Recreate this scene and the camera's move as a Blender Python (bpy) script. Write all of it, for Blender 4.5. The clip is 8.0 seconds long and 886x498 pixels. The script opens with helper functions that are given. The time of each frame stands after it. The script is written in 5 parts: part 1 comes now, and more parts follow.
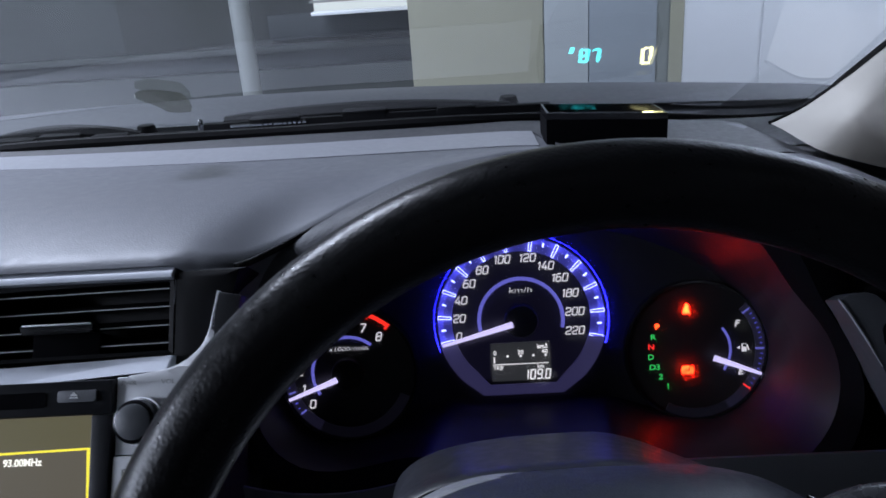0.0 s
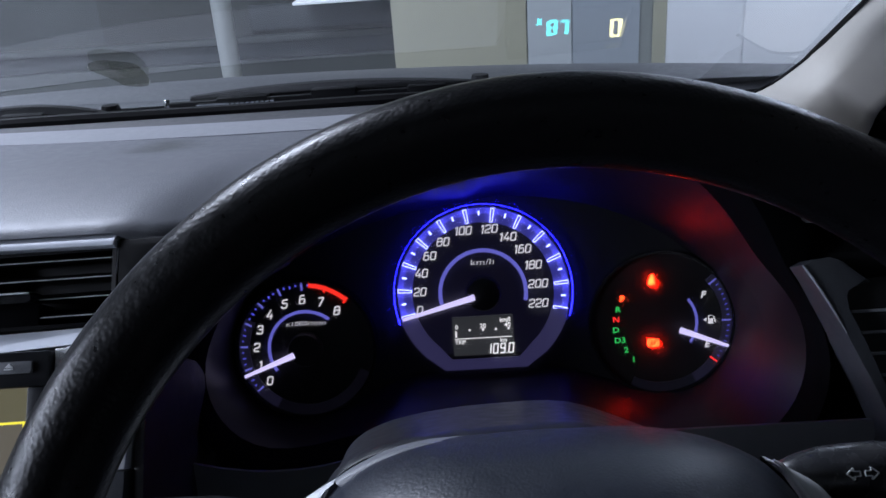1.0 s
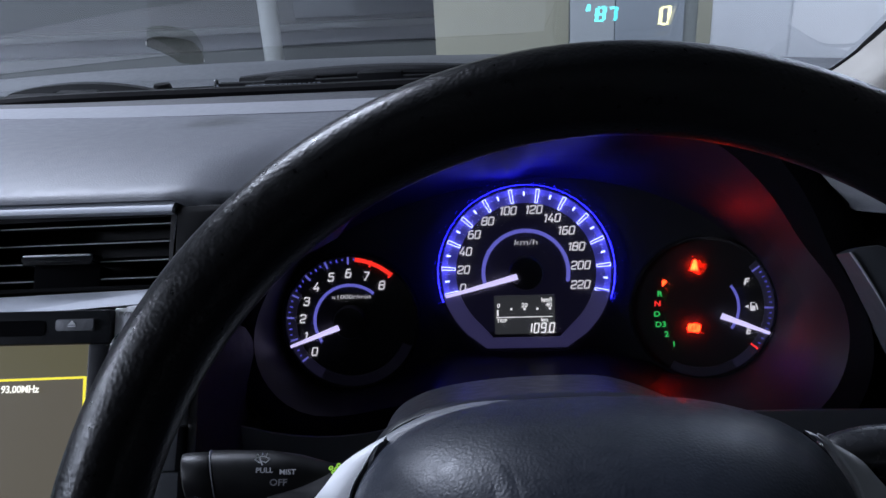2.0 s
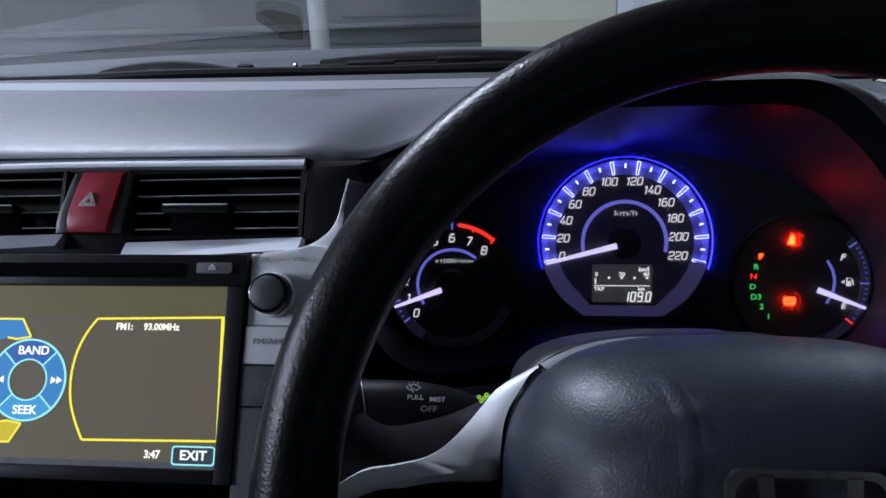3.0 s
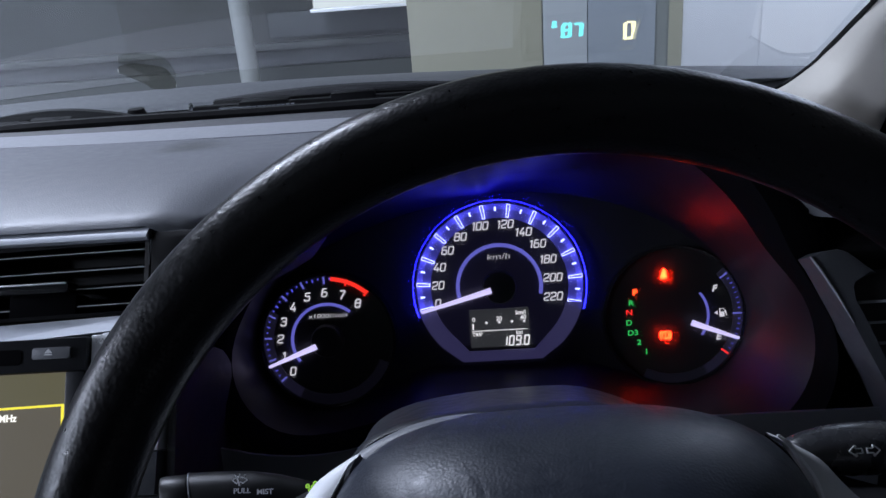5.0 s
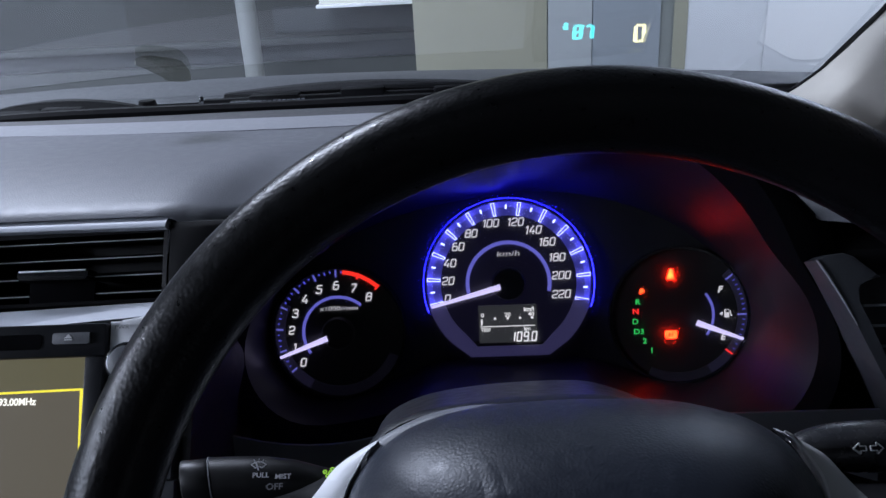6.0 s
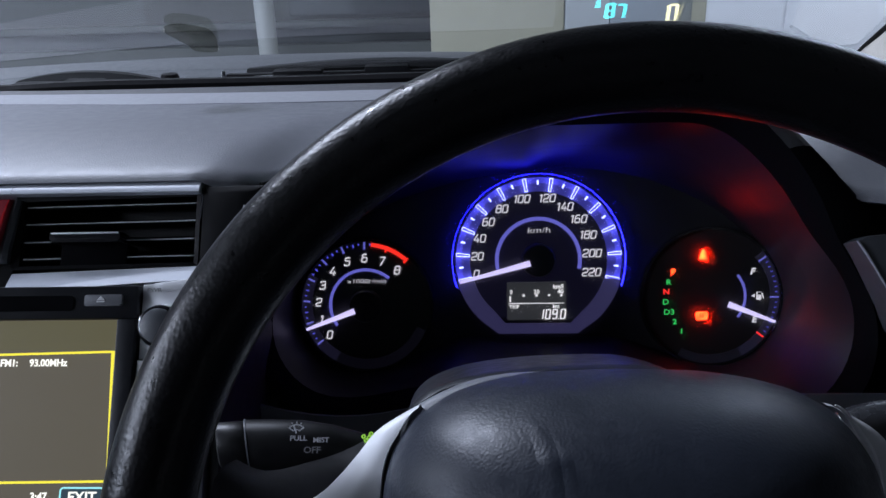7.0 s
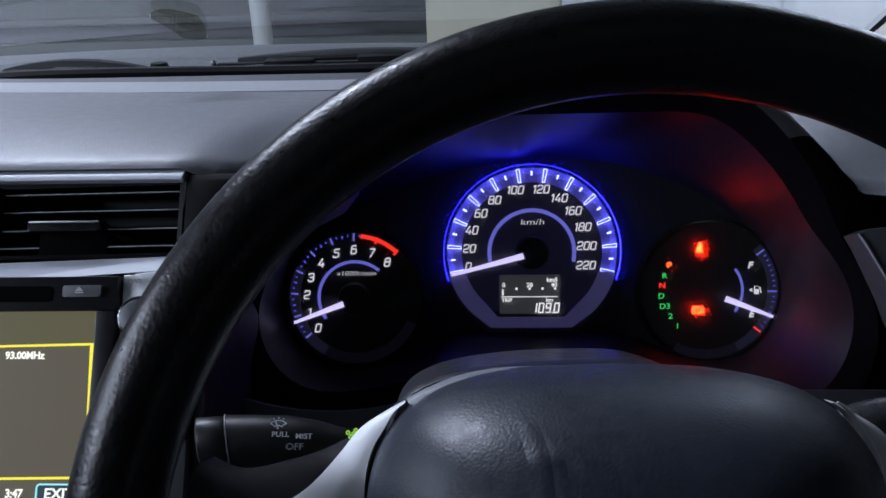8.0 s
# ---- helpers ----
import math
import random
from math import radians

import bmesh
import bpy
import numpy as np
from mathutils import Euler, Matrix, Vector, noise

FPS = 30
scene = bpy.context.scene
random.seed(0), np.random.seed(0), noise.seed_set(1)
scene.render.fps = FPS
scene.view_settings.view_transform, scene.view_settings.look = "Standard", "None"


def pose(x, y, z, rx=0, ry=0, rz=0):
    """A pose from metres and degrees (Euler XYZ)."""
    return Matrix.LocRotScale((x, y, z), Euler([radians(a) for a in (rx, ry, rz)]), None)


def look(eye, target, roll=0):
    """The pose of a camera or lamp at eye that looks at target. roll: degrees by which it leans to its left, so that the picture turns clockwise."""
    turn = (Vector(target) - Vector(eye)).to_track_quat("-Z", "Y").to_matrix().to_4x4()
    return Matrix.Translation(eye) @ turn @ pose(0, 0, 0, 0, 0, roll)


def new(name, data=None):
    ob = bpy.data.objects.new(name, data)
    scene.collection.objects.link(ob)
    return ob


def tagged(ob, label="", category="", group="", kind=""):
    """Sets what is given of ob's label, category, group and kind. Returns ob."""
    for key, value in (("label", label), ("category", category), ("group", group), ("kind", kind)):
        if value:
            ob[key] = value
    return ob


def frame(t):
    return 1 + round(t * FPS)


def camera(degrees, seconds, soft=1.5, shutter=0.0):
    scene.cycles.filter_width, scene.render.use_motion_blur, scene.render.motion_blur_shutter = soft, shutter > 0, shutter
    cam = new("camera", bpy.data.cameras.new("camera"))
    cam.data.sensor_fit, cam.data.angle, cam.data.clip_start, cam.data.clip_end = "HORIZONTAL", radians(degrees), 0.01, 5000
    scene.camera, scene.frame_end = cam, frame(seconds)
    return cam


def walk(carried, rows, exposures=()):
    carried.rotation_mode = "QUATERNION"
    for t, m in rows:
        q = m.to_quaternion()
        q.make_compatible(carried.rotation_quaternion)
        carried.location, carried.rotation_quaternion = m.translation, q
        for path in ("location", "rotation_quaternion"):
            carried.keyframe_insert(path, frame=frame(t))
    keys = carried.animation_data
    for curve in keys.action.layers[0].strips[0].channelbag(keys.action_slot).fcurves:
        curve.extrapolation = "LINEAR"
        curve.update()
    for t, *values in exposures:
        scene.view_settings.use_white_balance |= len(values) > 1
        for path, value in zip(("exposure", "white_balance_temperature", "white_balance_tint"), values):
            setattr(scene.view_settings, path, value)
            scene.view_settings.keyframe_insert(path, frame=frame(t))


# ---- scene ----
from mathutils.bvhtree import BVHTree
# Cockpit axes: x to the right, y ahead, z up; the middle of the speedometer's dial stands H above the ground.
H = 0.92
cam = camera(59.1, 8.0, soft=1.5, shutter=0.25)
DIAL_TILT = pose(0, 0, H, -17)
PATH = [
    (0, (-0.0297, -0.5710, 0.1080), (-0.1157, 1.4189, -0.0741), -3.39),
    (0.2, (-0.0208, -0.5622, 0.1037), (-0.0993, 1.4258, -0.1005), -3.76),
    (0.5, (-0.0111, -0.5596, 0.0997), (-0.0746, 1.4304, -0.0899), -3.96),
    (0.7, (-0.0087, -0.5592, 0.0953), (-0.0441, 1.4323, -0.0855), -3.84),
    (1, (-0.0107, -0.5569, 0.0887), (-0.0683, 1.4325, -0.1087), -3.61),
    (1.2, (-0.0121, -0.5579, 0.0862), (-0.1102, 1.4286, -0.1235), -3.52),
    (2.3, (-0.0235, -0.5706, 0.0770), (-0.1745, 1.4125, -0.1344), -1.71),
    (2.5, (-0.0290, -0.5732, 0.0739), (-0.1927, 1.4093, -0.1327), -1.31),
    (2.7, (-0.0454, -0.5809, 0.0658), (-0.2590, 1.3951, -0.1574), -1.05),
    (3, (-0.0736, -0.5953, 0.0538), (-0.2842, 1.3839, -0.1416), -0.50),
    (3.2, (-0.0720, -0.5916, 0.0539), (-0.2566, 1.3923, -0.1189), -0.50),
    (3.5, (-0.0572, -0.5906, 0.0635), (-0.2520, 1.3919, -0.1153), -1.47),
    (3.7, (-0.0340, -0.5871, 0.0740), (-0.2402, 1.3944, -0.1027), -2.38),
    (3.8, (-0.0203, -0.5876, 0.0807), (-0.2015, 1.3975, -0.0832), -2.88),
    (3.9, (-0.0087, -0.5897, 0.0867), (-0.1315, 1.4017, -0.0517), -3.30),
    (4, (-0.0014, -0.5937, 0.0913), (-0.0822, 1.4010, -0.0303), -3.46),
    (4.2, (-0.0004, -0.5858, 0.0898), (-0.0544, 1.4096, -0.0346), -3.98),
    (4.5, (-0.0096, -0.5800, 0.0836), (-0.0769, 1.4138, -0.0585), -4.24),
    (4.7, (-0.0110, -0.5742, 0.0817), (-0.0958, 1.4168, -0.0883), -4.21),
    (5.8, (-0.0183, -0.5840, 0.0818), (-0.1204, 1.4050, -0.1020), -2.77),
    (6, (-0.0208, -0.5849, 0.0813), (-0.1139, 1.4046, -0.1009), -2.49),
    (6.5, (-0.0331, -0.5812, 0.0743), (-0.1354, 1.4063, -0.1234), -1.78),
    (7, (-0.0385, -0.5814, 0.0700), (-0.1494, 1.4047, -0.1375), -1.16),
    (7.5, (-0.0416, -0.5850, 0.0678), (-0.1576, 1.4008, -0.1397), -0.95),
    (8, (-0.0361, -0.5685, 0.0662), (-0.1360, 1.4169, -0.1539), -0.86),
]
walk(cam, [(t, DIAL_TILT @ look(eye, target, roll)) for t, eye, target, roll in PATH])

# ---- light ----
world = bpy.data.worlds.new("world")
scene.world = world
world.use_nodes = True
world.node_tree.nodes["Background"].inputs["Color"].default_value = (0.5, 0.56, 0.66, 1)
world.node_tree.nodes["Background"].inputs["Strength"].default_value = 0.05


def area_lamp(name, m, size_x, size_y, energy, colour):
    data = bpy.data.lights.new(name, "AREA")
    data.shape, data.size, data.size_y, data.energy, data.color = "RECTANGLE", size_x, size_y, energy, colour
    ob = new(name, data)
    ob.matrix_world = m
    return tagged(ob, kind="structure")


COOL = (0.712, 0.792, 1.0)
# unseen lamps, added as fluorescent lights under the garage ceiling: over the bonnet, by the white wall and tipped
# towards it, and out to the passenger's side
LAMPS = ((-1.6, 1.3, 0, 0, 126), (2.4, 2.30, 42, 0, 132), (-6.3, 0.4, 0, 90, 325), (-6.3, -1.4, 0, 90, 390), (-6.3, -3.2, 0, 90, 520))
for lx, ly, tip, turn, watts in LAMPS:
    area_lamp("added_ceiling_light", pose(lx, ly, 2.70, tip, 0, turn), 1.25, 0.16, watts, COOL)

# ---- spaces ----
COCKPIT = pose(0, 0, H)
DIALS = pose(0, 0, H, 73)                        # x right, y up the dial, z out of it
STACK = pose(0, -0.140, H + 0.044, 56.3)         # x right, y up the slope, z out of it
WHEEL = pose(0.017, -0.3494, H + 0.041, 60.3)    # x right, y up the wheel's plane, z to the driver
GROUND = Matrix()
WORLD_OF = {}


# ---- materials ----
def surface(name, colour, rough=0.5, metal=0.0, spec=0.5, vary=0.15, vary_scale=6.0, grain=0.0, grain_scale=900.0, cells=False, coat=0.0, wear=0.0, even=False):
    m = bpy.data.materials.new(name)
    m.use_nodes = True
    nt = m.node_tree
    b = nt.nodes["Principled BSDF"]
    b.inputs["Metallic"].default_value, b.inputs["Specular IOR Level"].default_value = metal, spec
    b.inputs["Coat Weight"].default_value = coat
    co = nt.nodes.new("ShaderNodeTexCoord")

    def noisy(scale, detail=4.0):
        n = nt.nodes.new("ShaderNodeTexNoise")
        n.inputs["Scale"].default_value, n.inputs["Detail"].default_value = scale, detail
        nt.links.new(co.outputs["Object"], n.inputs["Vector"])
        return n

    big, small = noisy(vary_scale), noisy(vary_scale * 23, 6.0)
    add = nt.nodes.new("ShaderNodeMath")
    add.operation = "MULTIPLY_ADD"
    nt.links.new(small.outputs["Fac"], add.inputs[0])
    add.inputs[1].default_value = 0.5
    nt.links.new(big.outputs["Fac"], add.inputs[2])
    ramp = nt.nodes.new("ShaderNodeMapRange")
    nt.links.new(add.outputs[0], ramp.inputs["Value"])
    ramp.inputs["From Min"].default_value, ramp.inputs["From Max"].default_value = 0.45, 1.05
    ramp.inputs["To Min"].default_value, ramp.inputs["To Max"].default_value = 1 - vary, 1 + vary
    mul = nt.nodes.new("ShaderNodeMix")
    mul.data_type, mul.blend_type = "RGBA", "MULTIPLY"
    mul.inputs["Factor"].default_value = 1.0
    mul.inputs["A"].default_value = (*colour, 1)
    nt.links.new(ramp.outputs["Result"], mul.inputs["B"])
    nt.links.new(mul.outputs["Result"], b.inputs["Base Color"])
    rr = nt.nodes.new("ShaderNodeMapRange")
    nt.links.new(small.outputs["Fac"], rr.inputs["Value"])
    rr.inputs["From Min"].default_value, rr.inputs["From Max"].default_value = 0.3, 0.7
    rr.inputs["To Min"].default_value, rr.inputs["To Max"].default_value = max(0.02, rough - 0.06 - wear), min(1, rough + 0.06)
    b.inputs["Roughness"].default_value = rough
    if not even:
        nt.links.new(rr.outputs["Result"], b.inputs["Roughness"])
    if grain:
        bump = nt.nodes.new("ShaderNodeBump")
        bump.inputs["Strength"].default_value, bump.inputs["Distance"].default_value = grain, 0.0006
        if cells:
            v = nt.nodes.new("ShaderNodeTexVoronoi")
            v.feature = "SMOOTH_F1"
            v.inputs["Scale"].default_value = grain_scale
            nt.links.new(co.outputs["Object"], v.inputs["Vector"])
            nt.links.new(v.outputs["Distance"], bump.inputs["Height"])
        else:
            nt.links.new(noisy(grain_scale, 3.0).outputs["Fac"], bump.inputs["Height"])
        nt.links.new(bump.outputs["Normal"], b.inputs["Normal"])
    return m


def glow(name, colour, strength, base=(0.02, 0.02, 0.02)):
    m = bpy.data.materials.new(name)
    m.use_nodes = True
    b = m.node_tree.nodes["Principled BSDF"]
    b.inputs["Base Color"].default_value = (*base, 1)
    b.inputs["Roughness"].default_value = 0.4
    b.inputs["Emission Color"].default_value = (*colour, 1)
    b.inputs["Emission Strength"].default_value = strength
    return m


def pane_material(name, ior, tint, rough=0.0, gain=1.0):
    m = bpy.data.materials.new(name)
    m.use_nodes = True
    nt = m.node_tree
    nt.nodes.remove(nt.nodes["Principled BSDF"])
    clear, shine, mix, fres = (nt.nodes.new("ShaderNode" + k) for k in ("BsdfTransparent", "BsdfGlossy", "MixShader", "Fresnel"))
    clear.inputs["Color"].default_value = (*tint, 1)
    shine.inputs["Roughness"].default_value = rough
    fres.inputs["IOR"].default_value = ior
    nt.links.new(fres.outputs[0], mix.inputs["Fac"])
    nt.links.new(clear.outputs[0], mix.inputs[1])
    nt.links.new(shine.outputs[0], mix.inputs[2])
    nt.links.new(mix.outputs[0], nt.nodes["Material Output"].inputs["Surface"])
    return m


M_PAD = surface("dash_pad_plastic", (0.145, 0.151, 0.170), 0.47, spec=0.38, grain=0.25, grain_scale=950, cells=True, vary=0.06, vary_scale=5)
M_TUNNEL = surface("tunnel_plastic", (0.0112, 0.0092, 0.0130), 0.38, spec=0.42, vary=0.10, even=True)
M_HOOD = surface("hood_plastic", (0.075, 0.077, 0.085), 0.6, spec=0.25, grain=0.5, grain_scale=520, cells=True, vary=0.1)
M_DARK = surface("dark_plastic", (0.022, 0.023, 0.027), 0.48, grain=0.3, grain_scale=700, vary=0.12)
M_GLOSS = surface("gloss_black_plastic", (0.008, 0.008, 0.01), 0.16, vary=0.1)
M_RIM = surface("wheel_leather", (0.0032, 0.0032, 0.0040), 0.33, spec=0.25, grain=0.23, grain_scale=720, cells=True, vary=0.15, vary_scale=12)
M_AIRBAG = surface("airbag_plastic", (0.015, 0.0190, 0.029), 0.43, spec=0.44, grain=0.20, grain_scale=900, cells=True, vary=0.12, vary_scale=9)
M_SILVER = surface("silver_paint", (0.72, 0.73, 0.75), 0.40, metal=0.1, vary=0.05, grain=0.1, grain_scale=1500)
M_SATIN = surface("satin_metal_trim", (0.90, 0.91, 0.94), 0.34, metal=0.15, vary=0.05)
M_MOULD = surface("satin_silver_moulding", (0.50, 0.525, 0.58), 0.48, spec=0.25, vary=0.06, vary_scale=20)
M_CHROME = surface("chrome", (0.7, 0.71, 0.73), 0.16, metal=1.0, vary=0.04)
M_GREY = surface("grey_plastic", (0.075, 0.08, 0.09), 0.42, grain=0.2, grain_scale=900, vary=0.08)
M_BLACK = surface("matte_black", (0.006, 0.006, 0.007), 0.6, vary=0.2)
M_FACE = surface("dial_face", (0.009, 0.009, 0.012), 0.42, vary=0.2, vary_scale=30)
M_FUELFACE = surface("fuel_dial_face", (0.013, 0.013, 0.015), 0.5, spec=0.3, vary=0.15, vary_scale=30)
# dial rims: weak emission stands in for light falling on them
M_BANDDIM = glow("dim_dial_band", (0.011, 0.010, 0.026), 0.55, (0.024, 0.024, 0.034))
M_BAND = glow("dial_band", (0.030, 0.027, 0.085), 0.75, (0.1, 0.1, 0.16))
M_HAZARD = surface("red_translucent_plastic", (0.47, 0.035, 0.058), 0.36, vary=0.08, coat=0.3)
M_STALK = surface("stalk_plastic", (0.030, 0.031, 0.035), 0.27, spec=0.8, vary=0.08)
M_PRINTSOFT = surface("soft_white_print", (0.60, 0.60, 0.63), 0.5, vary=0.06)
M_PRINT = surface("white_print", (0.85, 0.85, 0.86), 0.5, vary=0.06)
M_PRINTDIM = surface("grey_print", (0.19, 0.19, 0.2), 0.5, vary=0.06)
M_PILLAR = surface("pillar_fabric", (0.42, 0.40, 0.365), 0.85, grain=0.5, grain_scale=1500, vary=0.05)
M_LINER = surface("headliner_fabric", (0.6, 0.59, 0.56), 0.95, grain=0.5, grain_scale=1200, vary=0.05)
M_SEAT = surface("seat_fabric", (0.05, 0.05, 0.055), 0.9, grain=0.5, grain_scale=900, vary=0.1)
M_RUBBER = surface("black_rubber", (0.004, 0.004, 0.005), 0.7, spec=0.15, vary=0.2)
M_BODY = surface("car_paint", (0.10, 0.105, 0.115), 0.5, metal=0.3, coat=0.0, vary=0.03)
M_CONCRETE = surface("concrete_floor", (0.2, 0.2, 0.19), 0.75, vary=0.25, vary_scale=0.8, grain=0.3, grain_scale=60)
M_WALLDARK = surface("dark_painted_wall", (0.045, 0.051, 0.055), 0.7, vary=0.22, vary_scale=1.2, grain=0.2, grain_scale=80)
M_STRIP = surface("pale_grey_plastic", (0.27, 0.278, 0.305), 0.45, grain=0.15, grain_scale=900, vary=0.05)
M_REAR = surface("rear_pad_plastic", (0.055, 0.057, 0.063), 0.55, grain=0.2, grain_scale=700, vary=0.08)
M_WALLMID = surface("grey_painted_concrete", (0.105, 0.114, 0.114), 0.75, vary=0.15, vary_scale=1.5, grain=0.2, grain_scale=80)
M_WALLFRONT = surface("grey_green_wall_paint", (0.050, 0.056, 0.055), 0.75, vary=0.18, vary_scale=1.5, grain=0.2, grain_scale=80)
M_REVEAL = surface("shaded_reveal_grey", (0.20, 0.215, 0.205), 0.65, vary=0.06, vary_scale=1.5)
M_WALLBROWN = surface("brown_grey_wall", (0.036, 0.039, 0.037), 0.75, vary=0.2, vary_scale=1.5, grain=0.2, grain_scale=80)
M_BEIGE = surface("beige_plaster", (0.325, 0.315, 0.24), 0.85, vary=0.06, vary_scale=1.5, grain=0.2, grain_scale=90)
M_BLUEGREY = surface("pale_blue_grey_paint", (0.41, 0.435, 0.45), 0.6, vary=0.06, vary_scale=1.5)
M_BLUEDARK = surface("blue_grey_paint", (0.29, 0.32, 0.355), 0.6, vary=0.06, vary_scale=1.5)
M_WHITEWALL = surface("white_plaster", (0.66, 0.675, 0.71), 0.8, vary=0.04, vary_scale=1.2, grain=0.2, grain_scale=90)
M_POLE = surface("white_painted_pipe", (0.23, 0.24, 0.235), 0.55, vary=0.1, vary_scale=4)
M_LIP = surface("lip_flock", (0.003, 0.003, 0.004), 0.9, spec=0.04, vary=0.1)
M_EDGE = surface("lit_edge_and_key_plastic", (0.17, 0.175, 0.19), 0.46, grain=0.25, grain_scale=900, cells=True, vary=0.1)
M_STALKMATT = surface("matt_stalk_plastic", (0.006, 0.006, 0.007), 0.42, spec=0.3, vary=0.1)
M_BLADE = surface("wiper_rubber", (0.004, 0.004, 0.005), 0.6, spec=0.15, vary=0.2)
M_SCREEN_OFF = surface("screen_bezel", (0.016, 0.017, 0.021), 0.4, spec=0.3, vary=0.1)

G_RING = glow("blue_light_ring", (0.014, 0.014, 1.0), 13.5)
G_TICK = glow("blue_white_tick", (0.35, 0.4, 1.0), 3.6)
G_TICKDIM = glow("blue_tick", (0.10, 0.10, 0.75), 0.9)


def spoke_glow(name, colour, strength, low):
    """A light guide, brightest at each main tick and fading between them."""
    m = glow(name, colour, strength, (0.03, 0.03, 0.06))
    nt = m.node_tree
    co = nt.nodes.new("ShaderNodeTexCoord")
    xyz = nt.nodes.new("ShaderNodeSeparateXYZ")
    nt.links.new(co.outputs["Object"], xyz.inputs[0])
    last = None
    for op, value in (("ARCTAN2", None), ("SUBTRACT", radians(194.5)), ("MULTIPLY", 360 / 19), ("COSINE", None), ("MULTIPLY_ADD", 0.5), ("POWER", 2.2), ("MULTIPLY_ADD", 1 - low)):
        node = nt.nodes.new("ShaderNodeMath")
        node.operation = op
        if last is None:
            rise = nt.nodes.new("ShaderNodeMath")
            rise.operation = "SUBTRACT"
            rise.inputs[1].default_value = 0.06          # the dial's middle above the cluster's foot
            nt.links.new(xyz.outputs["Y"], rise.inputs[0])
            nt.links.new(rise.outputs[0], node.inputs[0])
            nt.links.new(xyz.outputs["X"], node.inputs[1])
        else:
            nt.links.new(last.outputs[0], node.inputs[0])
            if value is not None:
                node.inputs[1].default_value = value
        if op == "MULTIPLY_ADD":
            node.inputs[2].default_value = 0.5 if value == 0.5 else low
        last = node
    power = nt.nodes.new("ShaderNodeMath")
    power.operation = "MULTIPLY"
    power.inputs[1].default_value = strength
    nt.links.new(last.outputs[0], power.inputs[0])
    nt.links.new(power.outputs[0], nt.nodes["Principled BSDF"].inputs["Emission Strength"])
    return m


G_GUIDE = spoke_glow("blue_light_guide", (0.045, 0.045, 0.50), 2.3, 0.46)
G_GUIDEIN = spoke_glow("violet_light_guide", (0.055, 0.055, 0.45), 1.4, 0.32)
# light spilling onto the speedometer face, put in as faint emission
G_FACE = glow("spill_lit_dial_face", (0.010, 0.009, 0.030), 0.28, (0.009, 0.009, 0.012))
G_ARC = glow("violet_arc", (0.16, 0.16, 0.72), 0.75)
G_NUM = glow("white_numeral", (0.80, 0.79, 0.88), 0.8)
G_NEEDLE = glow("needle_light", (0.62, 0.56, 0.98), 1.15)
G_RED = glow("red_symbol", (1.0, 0.016, 0.003), 48.0)
G_REDSOFT = glow("red_gear_letter", (1.0, 0.05, 0.01), 8.0)
G_REDARC = glow("red_zone", (1.0, 0.03, 0.02), 1.1)
G_REDDIM = glow("red_letter", (1.0, 0.03, 0.03), 1.2)
G_GREEN = glow("green_letter", (0.04, 0.75, 0.16), 0.75)
G_GREENKNOB = glow("green_symbol", (0.35, 0.75, 0.08), 0.7)
G_LCD = glow("lcd_backlight", (0.16, 0.17, 0.20), 0.15)
G_LCDTXT = glow("lcd_segment", (0.9, 0.9, 0.95), 1.0)
G_SCREEN = glow("screen_backlight", (0.17, 0.15, 0.11), 0.55, (0.03, 0.03, 0.03))
G_SCREENTOP = glow("screen_top_band", (0.22, 0.20, 0.10), 0.42, (0.03, 0.03, 0.03))
G_YELLOW = glow("screen_yellow", (1.0, 0.88, 0.06), 1.0)
G_SCRTXT = glow("screen_white", (1.0, 1.0, 0.95), 1.1)
G_SCRBLUE = glow("screen_blue", (0.04, 0.24, 0.62), 0.9)
G_SCRCYAN = glow("screen_cyan", (0.35, 0.9, 1.0), 1.0)
G_HUDCYAN = glow("hud_cyan", (0.03, 0.8, 0.9), 7.5)
G_HUDYELLOW = glow("hud_yellow", (0.95, 0.9, 0.45), 7.5)
G_TUBE = glow("lamp_tube", (0.86, 0.93, 1.0), 6.0)


def hazy_pane(name, haze, rough):
    """Clear plastic whose dust haze, also imitating glare bloom, spreads a small share of the light that passes."""
    m = bpy.data.materials.new(name)
    m.use_nodes = True
    nt = m.node_tree
    nt.nodes.remove(nt.nodes["Principled BSDF"])
    clear, spread, mix = (nt.nodes.new("ShaderNode" + k) for k in ("BsdfTransparent", "BsdfRefraction", "MixShader"))
    spread.inputs["Roughness"].default_value, spread.inputs["IOR"].default_value = rough, 1.45
    mix.inputs["Fac"].default_value = haze
    nt.links.new(clear.outputs[0], mix.inputs[1])
    nt.links.new(spread.outputs[0], mix.inputs[2])
    nt.links.new(mix.outputs[0], nt.nodes["Material Output"].inputs["Surface"])
    return m


# haze set for the bloom round lit symbols as well as for dust
M_HAZE = hazy_pane("dust_and_bloom_plastic", 0.08, 0.65)
M_PANE = pane_material("windscreen_glass", 1.47, (0.93, 0.96, 0.95))


# ---- mesh helpers ----
def thing(name, space, label, category, group="", base=(0, 0, 0), kind=""):
    """An Empty that carries a thing's parts; base is its foot, in the given space."""
    ob = new(name)
    ob.empty_display_size = 0.02
    m = space @ Matrix.Translation(base)
    ob.matrix_world = m
    WORLD_OF[ob.name] = m
    return tagged(ob, label, category, group, kind)


